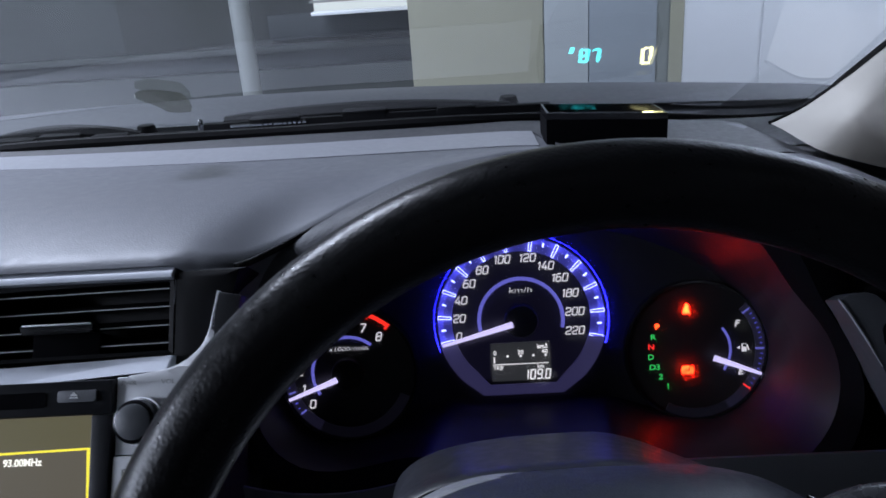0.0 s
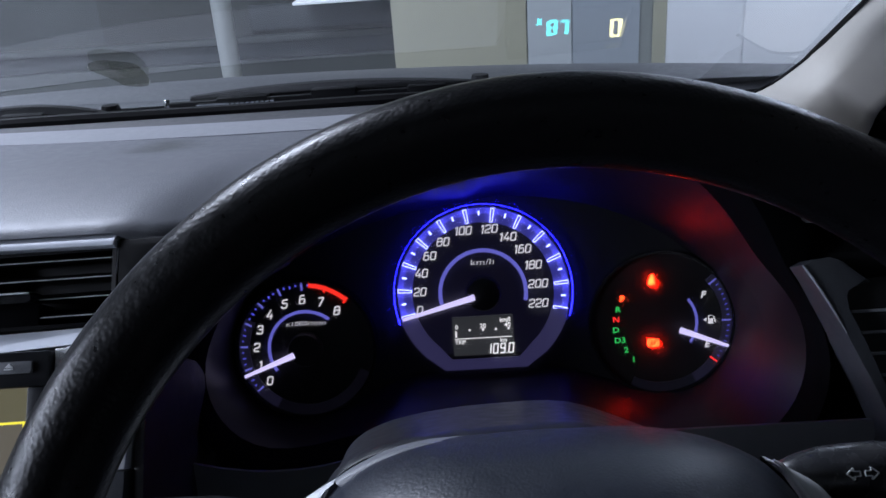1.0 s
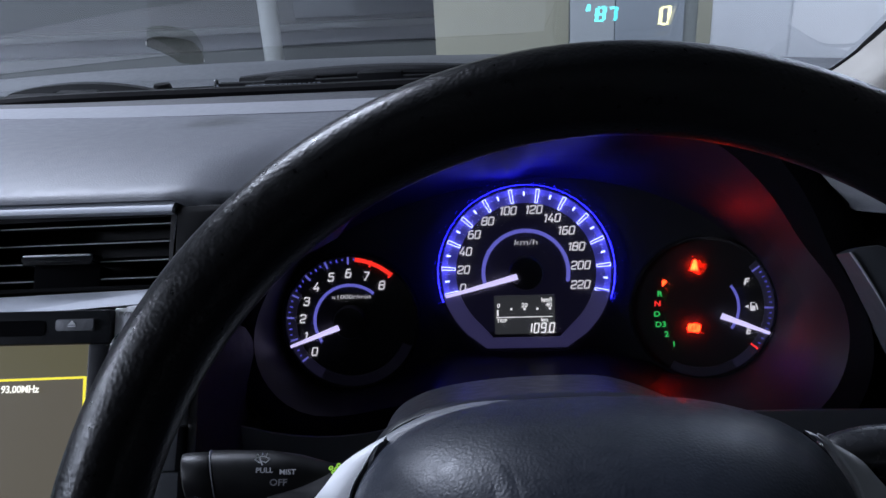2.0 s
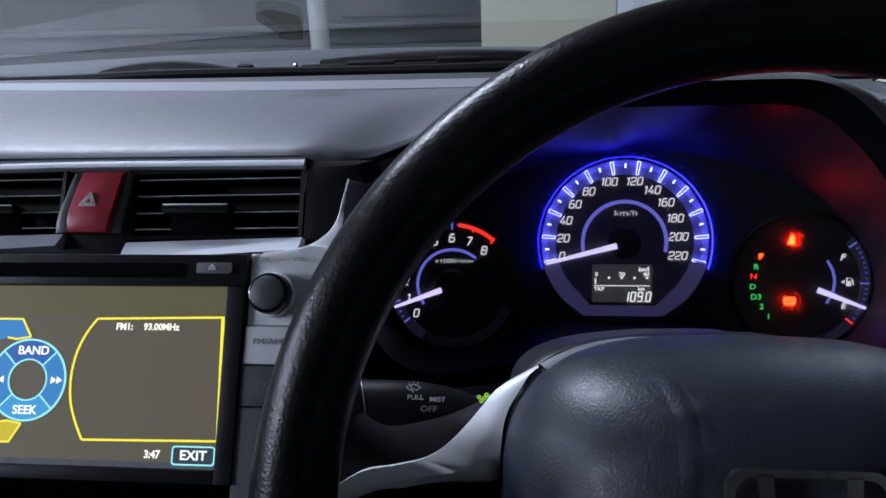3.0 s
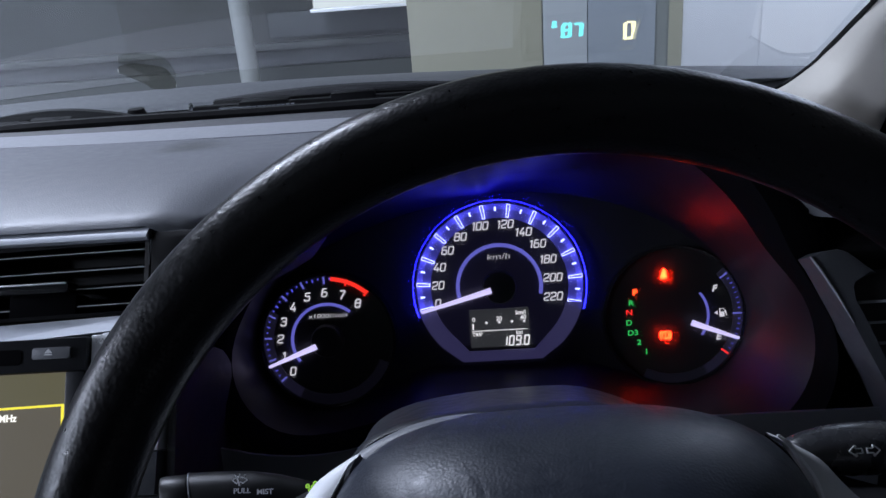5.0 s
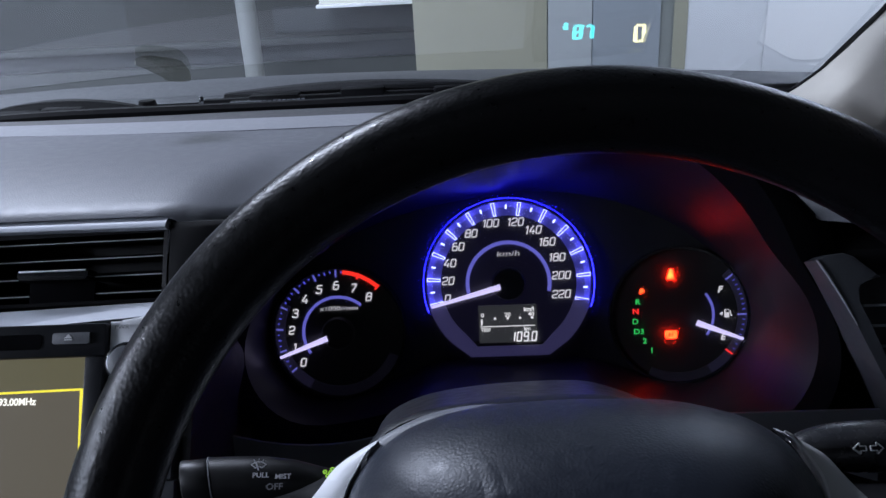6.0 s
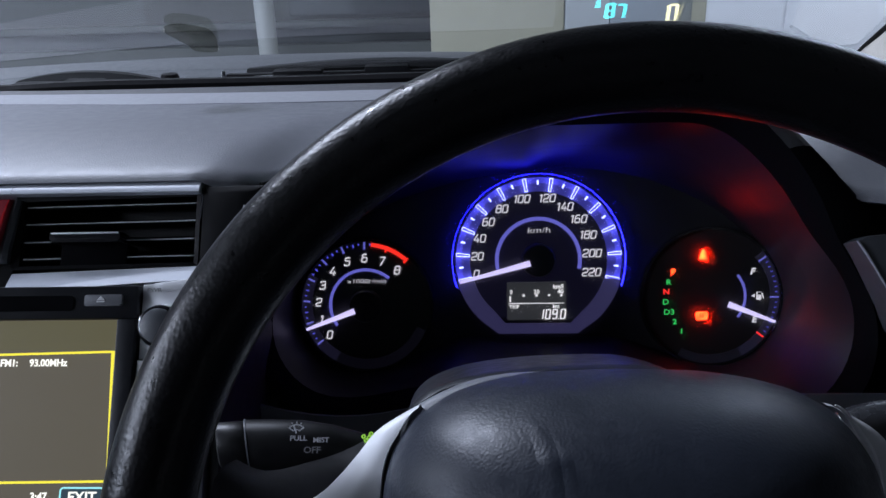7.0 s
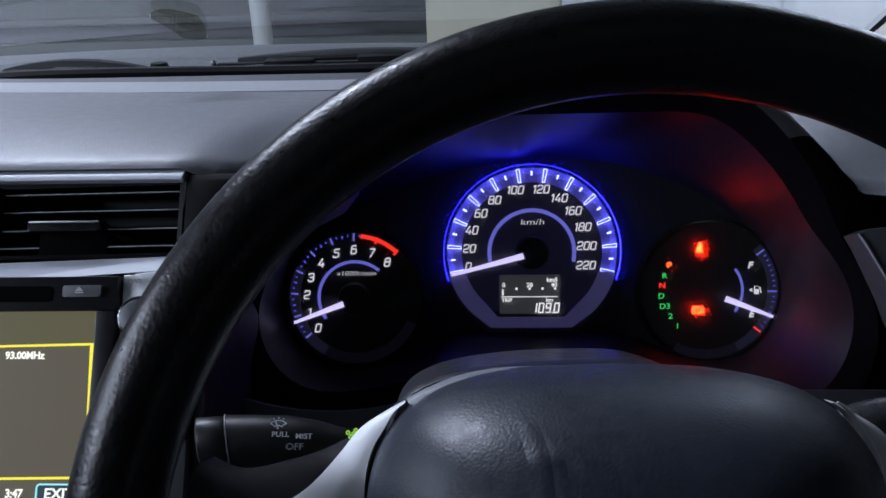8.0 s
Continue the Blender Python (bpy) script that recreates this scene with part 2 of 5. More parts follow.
def part(name, bm, material, parent, label="", space=None, smooth=35, kind=""):
    """Links a bmesh, given in the space's coordinates, as one mesh under a thing or a part."""
    me = bpy.data.meshes.new(name)
    bmesh.ops.recalc_face_normals(bm, faces=bm.faces)
    bm.to_mesh(me)
    bm.free()
    return part_mesh(name, me, material, parent, label, space, smooth, kind)


def part_mesh(name, me, material, parent, label="", space=None, smooth=35, kind=""):
    home = WORLD_OF[parent.name]
    me.transform(home.inverted() @ (space or COCKPIT))
    me.materials.clear()
    me.materials.append(material)
    if smooth:
        me.shade_smooth()
        me.set_sharp_from_angle(angle=radians(smooth))
    ob = new(name, me)
    ob.parent = parent
    WORLD_OF[ob.name] = home
    return tagged(ob, label, kind=kind)


def solid(name, bm, material, label, category, space=None, smooth=35, kind="", group=""):
    """A thing of one mesh."""
    me = bpy.data.meshes.new(name)
    bmesh.ops.recalc_face_normals(bm, faces=bm.faces)
    bm.to_mesh(me)
    bm.free()
    me.transform(space or COCKPIT)
    me.materials.append(material)
    if smooth:
        me.shade_smooth()
        me.set_sharp_from_angle(angle=radians(smooth))
    ob = new(name, me)
    WORLD_OF[ob.name] = Matrix()
    return tagged(ob, label, category, group, kind)


def box(x0, x1, y0, y1, z0, z1, bevel=0.0, steps=2, bm=None):
    bm = bm or bmesh.new()
    made = bmesh.ops.create_cube(bm, size=1.0)
    bmesh.ops.scale(bm, vec=(x1 - x0, y1 - y0, z1 - z0), verts=made["verts"])
    bmesh.ops.translate(bm, vec=((x0 + x1) / 2, (y0 + y1) / 2, (z0 + z1) / 2), verts=made["verts"])
    if bevel:
        edges = {e for v in made["verts"] for e in v.link_edges}
        bmesh.ops.bevel(bm, geom=list(edges), offset=bevel, segments=steps, profile=0.5, affect="EDGES")
    return bm


def prism(points, z0, z1, bm=None, bevel=0.0):
    """A flat outline given thickness along z."""
    bm = bm or bmesh.new()
    low = [bm.verts.new((x, y, z0)) for x, y in points]
    high = [bm.verts.new((x, y, z1)) for x, y in points]
    top = bm.faces.new(high)
    bm.faces.new(list(reversed(low)))
    n = len(points)
    for i in range(n):
        bm.faces.new((low[i], low[(i + 1) % n], high[(i + 1) % n], high[i]))
    if bevel:
        bmesh.ops.bevel(bm, geom=list(top.edges), offset=bevel, segments=2, profile=0.5, affect="EDGES")
    return bm


def rounded(x0, x1, y0, y1, r, n=5):
    out = []
    for cx, cy, a in ((x1 - r, y1 - r, 0), (x0 + r, y1 - r, 90), (x0 + r, y0 + r, 180), (x1 - r, y0 + r, 270)):
        out += [(cx + r * math.cos(radians(a + 90 * i / n)), cy + r * math.sin(radians(a + 90 * i / n))) for i in range(n + 1)]
    return out


def loft(rings, closed=True, cap=True, bm=None):
    bm = bm or bmesh.new()
    rows = [[bm.verts.new(p) for p in ring] for ring in rings]
    n = len(rows[0])
    for a, b in zip(rows, rows[1:]):
        for i in range(n if closed else n - 1):
            j = (i + 1) % n
            bm.faces.new((a[i], a[j], b[j], b[i]))
    if cap and closed:
        bm.faces.new(list(reversed(rows[0])))
        bm.faces.new(rows[-1])
    return bm


def arc_band(cx, cy, r0, r1, a0, a1, z0, z1, n=48, bm=None):
    """A piece of a flat ring, from angle a0 to a1 in degrees, with thickness."""
    bm = bm or bmesh.new()
    full = abs(abs(a1 - a0) - 360) < 0.01
    rings = []
    for i in range(n if full else n + 1):
        a = radians(a0 + (a1 - a0) * i / n)
        c, s = math.cos(a), math.sin(a)
        rings.append([(cx + r0 * c, cy + r0 * s, z0), (cx + r1 * c, cy + r1 * s, z0), (cx + r1 * c, cy + r1 * s, z1), (cx + r0 * c, cy + r0 * s, z1)])
    if full:
        rings.append(rings[0])
    loft(rings, True, not full, bm)
    if full:
        bmesh.ops.remove_doubles(bm, verts=bm.verts, dist=1e-7)
    return bm


def tube(points, radius, n=10, closed=False, bm=None, cap=True):
    """A round bar along points; radius is a number or one for each point."""
    bm = bm or bmesh.new()
    pts = [Vector(p) for p in points]
    rad = radius if isinstance(radius, (list, tuple)) else [radius] * len(pts)
    rings, side = [], None
    for i, p in enumerate(pts):
        a = pts[i - 1] if i or closed else p
        b = pts[(i + 1) % len(pts)] if i + 1 < len(pts) or closed else p
        d = (b - a).normalized()
        if side is None:
            side = d.cross(Vector((0.12, 0.3, 1))).normalized()
        side = (side - d * side.dot(d)).normalized()
        other = d.cross(side)
        rings.append([p + rad[i] * (math.cos(2 * math.pi * k / n) * side + math.sin(2 * math.pi * k / n) * other) for k in range(n)])
    if closed:
        rings.append(rings[0])
    loft(rings, True, cap and not closed, bm)
    if closed:
        bmesh.ops.remove_doubles(bm, verts=bm.verts, dist=1e-7)
    return bm


def lathe(profile, n=40, bm=None, cx=0.0, cy=0.0):
    """Turns (radius, z) pairs about the z axis through (cx, cy)."""
    bm = bm or bmesh.new()
    rings = [[(cx + r * math.cos(2 * math.pi * k / n), cy + r * math.sin(2 * math.pi * k / n), z) for k in range(n)] for r, z in profile]
    return loft(rings, True, True, bm)


def letters(text, size, x, y, z, extrude=0.0001, slant=0.0, weight=0.0, turn=0.0, wide=1.0, align="CENTER"):
    """Writing in the built-in font as a mesh, centred on (x, y), raised to z."""
    data = bpy.data.curves.new("writing", "FONT")
    data.body, data.size, data.align_x, data.align_y = text, 1.0, align, "CENTER"
    data.shear, data.offset, data.extrude, data.resolution_u = slant, weight, extrude / size, 3
    ob = bpy.data.objects.new("writing", data)
    scene.collection.objects.link(ob)
    me = bpy.data.meshes.new_from_object(ob.evaluated_get(bpy.context.evaluated_depsgraph_get()))
    bpy.data.objects.remove(ob)
    bpy.data.curves.remove(data)
    me.transform(Matrix.Translation((x, y, z)) @ Matrix.Rotation(radians(turn), 4, "Z") @ Matrix.Diagonal((size * wide, size, size, 1)))
    return me


def line2d(a, b, w0, w1, z0, z1, bm=None):
    a, b = Vector(a), Vector(b)
    d = (b - a).normalized()
    n = Vector((-d.y, d.x))
    return prism([tuple(a + n * w0 / 2), tuple(b + n * w1 / 2), tuple(b - n * w1 / 2), tuple(a - n * w0 / 2)][::-1], z0, z1, bm)


def polar(cx, cy, r, a):
    return (cx + r * math.cos(radians(a)), cy + r * math.sin(radians(a)))


def smoothstep(a, b, x):
    t = max(0.0, min(1.0, (x - a) / (b - a)))
    return t * t * (3 - 2 * t)


# ---- the garage outside ----
def slab(name, x0, x1, y0, y1, z0, z1, material, label, category="", kind="structure", bevel=0.0):
    return solid(name, box(x0, x1, y0, y1, z0, z1, bevel), material, label, category, GROUND, kind=kind)


slab("ground", -7, 7, -7, 9, -0.2, 0, M_CONCRETE, "grey concrete garage floor", "floor")
slab("ceiling", -7, 7, -7, 9, 2.8, 3.0, M_WALLMID, "grey concrete garage ceiling", "ceiling")
slab("wall_back", -7, 7, -7.2, -7, 0, 2.8, M_WALLMID, "grey concrete wall behind the car", "wall")
slab("wall_left", -7.2, -7, -7, 9, 0, 2.8, M_WALLMID, "grey concrete side wall", "wall")
slab("wall_right", 7, 7.2, -7, 9, 0, 2.8, M_WALLDARK, "dark painted side wall", "wall")
slab("wall_front", -7, 0.0, 3.42, 3.62, 0, 2.8, M_WALLFRONT, "grey painted wall ahead of the car", "wall")
slab("wall_front_white", 0.917, 7, 3.0, 3.3, 0, 2.8, M_WHITEWALL, "bright white plastered wall", "wall")
slab("wall_pilaster", 1.255, 7, 2.994, 2.9995, 0, 2.8, M_WHITEWALL, "shallow step in the white wall", "wall")
slab("beige_column", -0.270, 0.312, 3.0, 3.42, 0, 2.8, M_BEIGE, "beige plastered column", "column")
slab("pale_door", 0.316, 0.506, 2.996, 3.2, 0, 2.8, M_BLUEGREY, "pale blue-grey painted steel door leaf", "door", kind="structure")
slab("blue_grey_door", 0.510, 0.800, 2.996, 3.2, 0, 2.8, M_BLUEDARK, "blue-grey painted steel door leaf", "door", kind="structure")
# the reveal is a flat strip, its shade put into a darker grey
slab("door_reveal", 0.800, 0.858, 3.001, 3.2, 0, 2.8, M_REVEAL, "door reveal, its shade put into the grey", "wall")
slab("door_jamb", 0.858, 0.917, 2.997, 3.2, 0, 2.8, M_BEIGE, "narrow beige door jamb", "trim")
slab("wall_recess", -1.71, -0.28, 3.405, 3.419, 0.72, 2.8, M_WALLBROWN, "dull brown-grey panel of the wall", "wall")
for x0, z0, z1, y0, mat_, lab in (
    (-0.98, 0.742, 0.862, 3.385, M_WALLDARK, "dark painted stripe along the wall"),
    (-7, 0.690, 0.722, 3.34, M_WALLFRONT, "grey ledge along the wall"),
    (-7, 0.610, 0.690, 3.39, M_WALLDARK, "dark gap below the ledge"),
    (-7, 0.0, 0.610, 3.33, M_WALLFRONT, "grey concrete plinth along the wall"),
):
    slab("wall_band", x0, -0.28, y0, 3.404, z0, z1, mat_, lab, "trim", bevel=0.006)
solid("standing_pipe", tube([(-1.0, 3.0, 0), (-1.0, 3.0, 1.4), (-1.0, 3.0, 2.8)], 0.043, 24), M_POLE, "white painted upright pipe from floor to ceiling", "pipe", GROUND)
louvre = thing("lit_louvre", GROUND, "brightly lit white louvred wall light", "wall light", base=(-0.45, 3.2, 0.92))
part("housing", box(-0.715, -0.272, 3.12, 3.40, 0.868, 0.884, 0.004), M_SATIN, louvre, space=GROUND)
part("diffuser", box(-0.705, -0.272, 3.16, 3.22, 0.884, 1.22), glow("louvre_light", (0.86, 0.93, 1.0), 0.95), louvre, space=GROUND)
for k in range(6):
    part("slat", box(-0.715, -0.272, 3.10, 3.16, 0.925 + 0.055 * k, 0.932 + 0.055 * k, 0.002), M_POLE, louvre, space=GROUND)
for x, y, tip, turn, watts in LAMPS:
    lamp = thing("tube_light", GROUND, "white fluorescent ceiling light, added out of view", "ceiling light", "ceiling lights", (x, y, 2.8))
    TURNED = pose(x, y, 0, 0, 0, turn)
    part("housing", box(-0.65, 0.65, -0.06, 0.06, 2.735, 2.8, 0.008), M_POLE, lamp, space=TURNED)
    part("tube", tube([(-0.6, 0, 2.722), (0.6, 0, 2.722)], 0.012, 12), G_TUBE, lamp, space=TURNED)

# ---- the car's body, cowl and windscreen ----
GLASS_BASE, GLASS_RISE = Vector((0, 0.335, 0.075)), radians(24)


def on_glass(x, up, out=0.0):
    """A point of the windscreen: x, the way up its slope from the base line, and the way outwards."""
    return (x, GLASS_BASE.y - up * math.cos(GLASS_RISE) + out * math.sin(GLASS_RISE), GLASS_BASE.z + up * math.sin(GLASS_RISE) + out * math.cos(GLASS_RISE))


screen = thing("windscreen", COCKPIT, "clear laminated windscreen with a black edge", "windscreen", base=(-0.37, 0.33, 0.08))
pane = bmesh.new()
rows = [[pane.verts.new(on_glass(-1.12 + 1.50 * i / 24, -0.10 + 1.12 * j / 16, 0.002)) for i in range(25)] for j in range(17)]
for a, b in zip(rows, rows[1:]):
    for i in range(24):
        pane.faces.new((a[i], a[i + 1], b[i + 1], b[i]))
glass = part("pane", pane, M_PANE, screen)
if glass.data.polygons[0].normal.z > 0:      # its face looks into the car
    glass.data.flip_normals()
glass.visible_shadow = False
EDGE = [(-1.12, 0.03), (-0.90, -0.005), (-0.646, -0.012), (-0.486, 0.004), (-0.25, 0.0), (-0.06, 0.002), (0.08, -0.018), (0.18, -0.045), (0.281, -0.066), (0.335, -0.064),
        (0.352, -0.045), (0.3465, 0.0), (0.3370, 0.060), (0.3250, 0.125), (0.3090, 0.207), (0.2905, 0.29), (0.260, 0.42), (0.20, 0.68), (0.12, 1.0)]


def along(points, n):
    """A smooth line through points, n steps from one to the next."""
    v = [Vector(p) for p in points]
    out = []
    for i in range(len(v) - 1):
        p0, p1, p2, p3 = v[max(0, i - 1)], v[i], v[i + 1], v[min(len(v) - 1, i + 2)]
        for k in range(n):
            t = k / n
            out.append(0.5 * (2 * p1 + (p2 - p0) * t + (2 * p0 - 5 * p1 + 4 * p2 - p3) * t * t + (3 * p1 - p0 - 3 * p2 + p3) * t ** 3))
    return out + [v[-1]]


edge = along(EDGE, 6)
part("edge_band", tube([on_glass(p[0], p[1] + 0.009 * (1 - smoothstep(0.18, 0.30, p[0])), -0.0030) for p in edge], [0.0018 + 0.0050 * (1 - smoothstep(0.10, 0.30, p[0])) for p in edge], 8), M_RUBBER, screen, "black rubber edge of the glass")
# a dark reflection in the glass, put in as a tinted sheet
tag = thing("windscreen_reflection", COCKPIT, "dark reflection in the windscreen, put in as a smoky sheet", "tag", base=on_glass(-0.30, 0.16))
reflection_rows = []
for out in (-0.001, -0.004):
    reflection_rows.append([on_glass(-0.296 + 0.017 * math.cos(a) * (1 + 0.16 * math.sin(3 * a + 1) + 0.10 * math.sin(5 * a)), 0.185 + (0.046 if math.sin(a) < 0 else 0.034) * math.copysign(abs(math.sin(a)) ** 0.6, math.sin(a)), out) for a in (2 * math.pi * k / 36 for k in range(36))])
part("reflection_sheet", loft(reflection_rows, True, True), pane_material("smoky_reflection", 1.02, (0.74, 0.74, 0.70), 0.3), tag)


car = thing("car_body", COCKPIT, "grey hatch of a car: bonnet, cowl and roof", "car", base=(-0.37, 0.6, -0.9))
rings = []
for y, z, crown in ((0.50, 0.052, 0.0), (0.58, 0.050, 0.012), (0.75, 0.022, 0.02), (1.0, -0.03, 0.025), (1.25, -0.10, 0.025), (1.42, -0.20, 0.02), (1.46, -0.34, 0.0), (1.46, -0.62, 0.0)):
    rings.append([(-1.2 + 1.66 * i / 20, y - 0.08 * ((i - 10) / 10) ** 2, z + crown * (1 - ((i - 10) / 10) ** 2)) for i in range(21)])
part("bonnet", loft(rings, False, False), M_BODY, car, "grey metallic bonnet")
rings = []
for y, z in ((0.33, 0.030), (0.40, 0.036), (0.47, 0.044), (0.50, 0.046), (0.505, -0.1)):
    rings.append([(-1.2 + 1.66 * i / 20, y - 0.02 * ((i - 10) / 10) ** 2, z) for i in range(21)])
part("cowl", loft(rings, False, False), M_DARK, car, "dark plastic cowl below the windscreen")
# cabin shell, mostly out of view, added to block light from behind
part("roof", box(-1.1, 0.36, -2.2, -0.60, 0.49, 0.53, 0.01), M_LINER, car, "unseen pale cloth headliner, added to block light")
part("rear_light_block", box(-1.1, 0.40, -2.25, -2.2, -0.6, 0.5), M_SEAT, car)
part("floor_pan", box(-1.12, 0.42, -2.2, 0.45, -0.72, -0.66), M_SEAT, car)
part("firewall", box(-1.12, 0.42, 0.46, 0.49, -0.66, 0.03), M_BLACK, car)
part("left_door", box(-1.14, -1.09, -2.2, 0.45, -0.66, 0.10, 0.01), M_DARK, car)
part("right_door", box(0.395, 0.44, -2.2, 0.45, -0.66, 0.045, 0.012), M_DARK, car, "dark door panel")
part("left_pillar", box(-1.14, -1.10, -1.2, -1.0, 0.0, 0.5), M_LINER, car)
part("right_pillar", box(0.38, 0.44, -1.2, -0.95, 0.0, 0.5), M_LINER, car)

# driver-side windscreen pillar: a pale front face and a shaded inner face
pillar = thing("windscreen_pillar", COCKPIT, "pale grey cloth-covered windscreen pillar", "pillar", base=(0.33, 0.3, 0.05))
SEAL = along([(0.281, 0.291, 0.0615), (0.318, 0.312, 0.0690), (0.3340, 0.285, 0.094), (0.3300, 0.252, 0.111), (0.3140, 0.168, 0.148), (0.2935, 0.07, 0.190), (0.2630, -0.049, 0.246), (0.200, -0.286, 0.352), (0.125, -0.579, 0.482)], 4)
CREASE = along([(0.256, 0.112, 0.081), (0.296, 0.17, 0.085), (0.315, 0.176, 0.101), (0.316, 0.148, 0.121), (0.303, 0.084, 0.159), (0.287, -0.011, 0.199), (0.255, -0.128, 0.251), (0.201, -0.344, 0.352), (0.137, -0.627, 0.487)], 4)
INNER = along([(0.336, 0.15, 0.05), (0.348, 0.165, 0.059), (0.357, 0.172, 0.07), (0.356, 0.142, 0.092), (0.35, 0.086, 0.122), (0.333, -0.015, 0.166), (0.301, -0.133, 0.22), (0.244, -0.359, 0.323), (0.175, -0.648, 0.455)], 4)
rings = []
for s, c, n in zip(SEAL, CREASE, INNER):
    rings.append([s, s.lerp(c, 0.3) + Vector((-0.002, 0, 0.002)), s.lerp(c, 0.7) + Vector((-0.003, 0, 0.002)), s.lerp(c, 0.93) + Vector((-0.001, 0, 0.001)), c.lerp(n, 0.1) + Vector((0.001, 0.002, 0)), c.lerp(n, 0.4), c.lerp(n, 0.8),
                  n, n + Vector((0.006, 0.008, -0.002)), n + Vector((0.05, 0.10, -0.03)), s + Vector((0.05, 0.04, -0.02))])
part("trim_cover", loft(rings, True, True), M_PILLAR, pillar, smooth=80)
part("seal", tube([p + Vector((-0.001, -0.002, 0.001)) for p in SEAL], 0.0020, 8), M_RUBBER, pillar, "black rubber seal")

sail = thing("sail_panel", COCKPIT, "black corner panel of the door window", "door trim", base=(0.42, 0.1, 0.05))
part("plate", prism([(0.32, 0.02), (0.32, 0.08), (0.22, 0.125), (0.06, 0.165), (-0.02, 0.165), (-0.045, 0.15), (-0.05, 0.12), (-0.05, 0.02)], -0.012, 0.0, bevel=0.004), M_BLACK, sail, space=COCKPIT @ pose(0.425, 0, 0, 90, 0, 90) @ Matrix.Diagonal((1, 1, 1, 1)))

# wipers lying on the cowl
def wiper(x0, x1, y, z, lift):
    w = thing("wiper", COCKPIT, "black windscreen wiper resting on the cowl", "wiper", "wipers", (x0, y, z))
    n = 14
    pts = [(x0 + (x1 - x0) * i / n, y - 0.02 * i / n, z + lift * math.sin(math.pi * i / n) ** 0.8) for i in range(n + 1)]
    part("arm", tube(pts, [0.009 + 0.004 * math.sin(math.pi * i / n) for i in range(n + 1)], 8), M_BLADE, w)
    part("blade", box(min(x0, x1) - 0.02, max(x0, x1) + 0.05, y - 0.032, y - 0.022, z - 0.004, z + 0.007, 0.002), M_RUBBER, w)
    bm = bmesh.new()
    for k in range(16):
        bx = x0 + (x1 - x0) * (0.05 + 0.0165 * k)
        box(bx, bx + abs(x1 - x0) * (0.0160 if k < 6 else 0.0115), y - 0.044, y - 0.036, z + 0.0035, z + 0.0058, bm=bm)
    part("bracket", bm, M_CHROME, w, "ribbed bare metal strip")
    for k in range(3):
        f = 0.2 + 0.3 * k
        part("claw", box(x0 + (x1 - x0) * f - 0.034 + 0.008 * k, x0 + (x1 - x0) * f + 0.030, y - 0.034, y - 0.012, z - 0.002, z + 0.010 + 0.003 * (k % 2), 0.004), M_RUBBER, w)
    part("pivot", lathe([(0.012, z - 0.02), (0.014, z), (0.010, z + 0.012)], 16, cx=x1, cy=y), M_BLADE, w)


wiper(-0.34, 0.02, 0.465, 0.060, 0.006)
wiper(-0.64, -0.44, 0.455, 0.054, 0.008)
nozzle = lathe([(0.004, 0.040), (0.005, 0.050), (0.0035, 0.058), (0.001, 0.060)], 14, cx=-0.385, cy=0.50)
solid("washer_nozzle", nozzle, M_CHROME, "small shiny washer nozzle on the cowl", "nozzle")


# ---- dashboard ----
def ramp(table, v):
    for (a, p), (b, q) in zip(table, table[1:]):
        if v <= b:
            t = max(0.0, min(1.0, (v - a) / (b - a)))
            return p + (q - p) * t
    return table[-1][1]


PAD = [(-0.0885, 0.0953), (-0.0875, 0.0966), (-0.0855, 0.0979), (-0.078, 0.1000), (-0.05, 0.1028), (0.0, 0.1035), (0.06, 0.0995), (0.098, 0.0952), (0.14, 0.0890), (0.20, 0.0806), (0.25, 0.0760), (0.30, 0.0742), (0.335, 0.0725), (0.45, 0.046)]


SEAM = [(-0.205, -0.0885), (-0.187, -0.0870), (-0.172, -0.070), (-0.155, -0.050), (-0.120, -0.018), (-0.090, 0.010), (-0.060, 0.030), (0.0, 0.056), (0.08, 0.060), (0.12, 0.022), (0.15, -0.03), (0.175, -0.05), (0.20, -0.055), (0.26, -0.058)]
SEAM_Z = [(-0.205, 0.0948), (-0.187, 0.0915), (-0.172, 0.0890), (-0.155, 0.0910), (-0.120, 0.0993), (-0.090, 0.1055), (-0.060, 0.1095), (0.0, 0.1120), (0.08, 0.1130), (0.12, 0.1120), (0.15, 0.104), (0.175, 0.080), (0.20, 0.066), (0.26, 0.06)]


def pad_front(x):
    return ramp(SEAM, x) if x > SEAM[0][0] else SEAM[0][1]


def pad_drop(x):
    """How far the pad falls away towards the door."""
    return 0.0095 * smoothstep(0.0, 0.14, x) + 0.008 * smoothstep(0.14, 0.256, x) + 0.03 * smoothstep(0.25, 0.33, x)


def pad_height(x, y):
    h = ramp(PAD, y) - pad_drop(x)
    if x > SEAM[0][0]:
        f = pad_front(x)
        h += (ramp(SEAM_Z, x) - (ramp(PAD, max(f, PAD[0][0])) - pad_drop(x))) * (1 - smoothstep(0.0, 0.11, y - f))
    return h


dash = thing("dashboard", COCKPIT, "dark grey grained plastic dashboard", "dashboard", base=(-0.35, 0.1, -0.1))
rings = []
STEPS = [0, 0.006, 0.016, 0.03, 0.055, 0.09, 0.14, 0.2, 0.3, 0.4, 0.5, 0.62, 0.75, 0.88, 1.0]
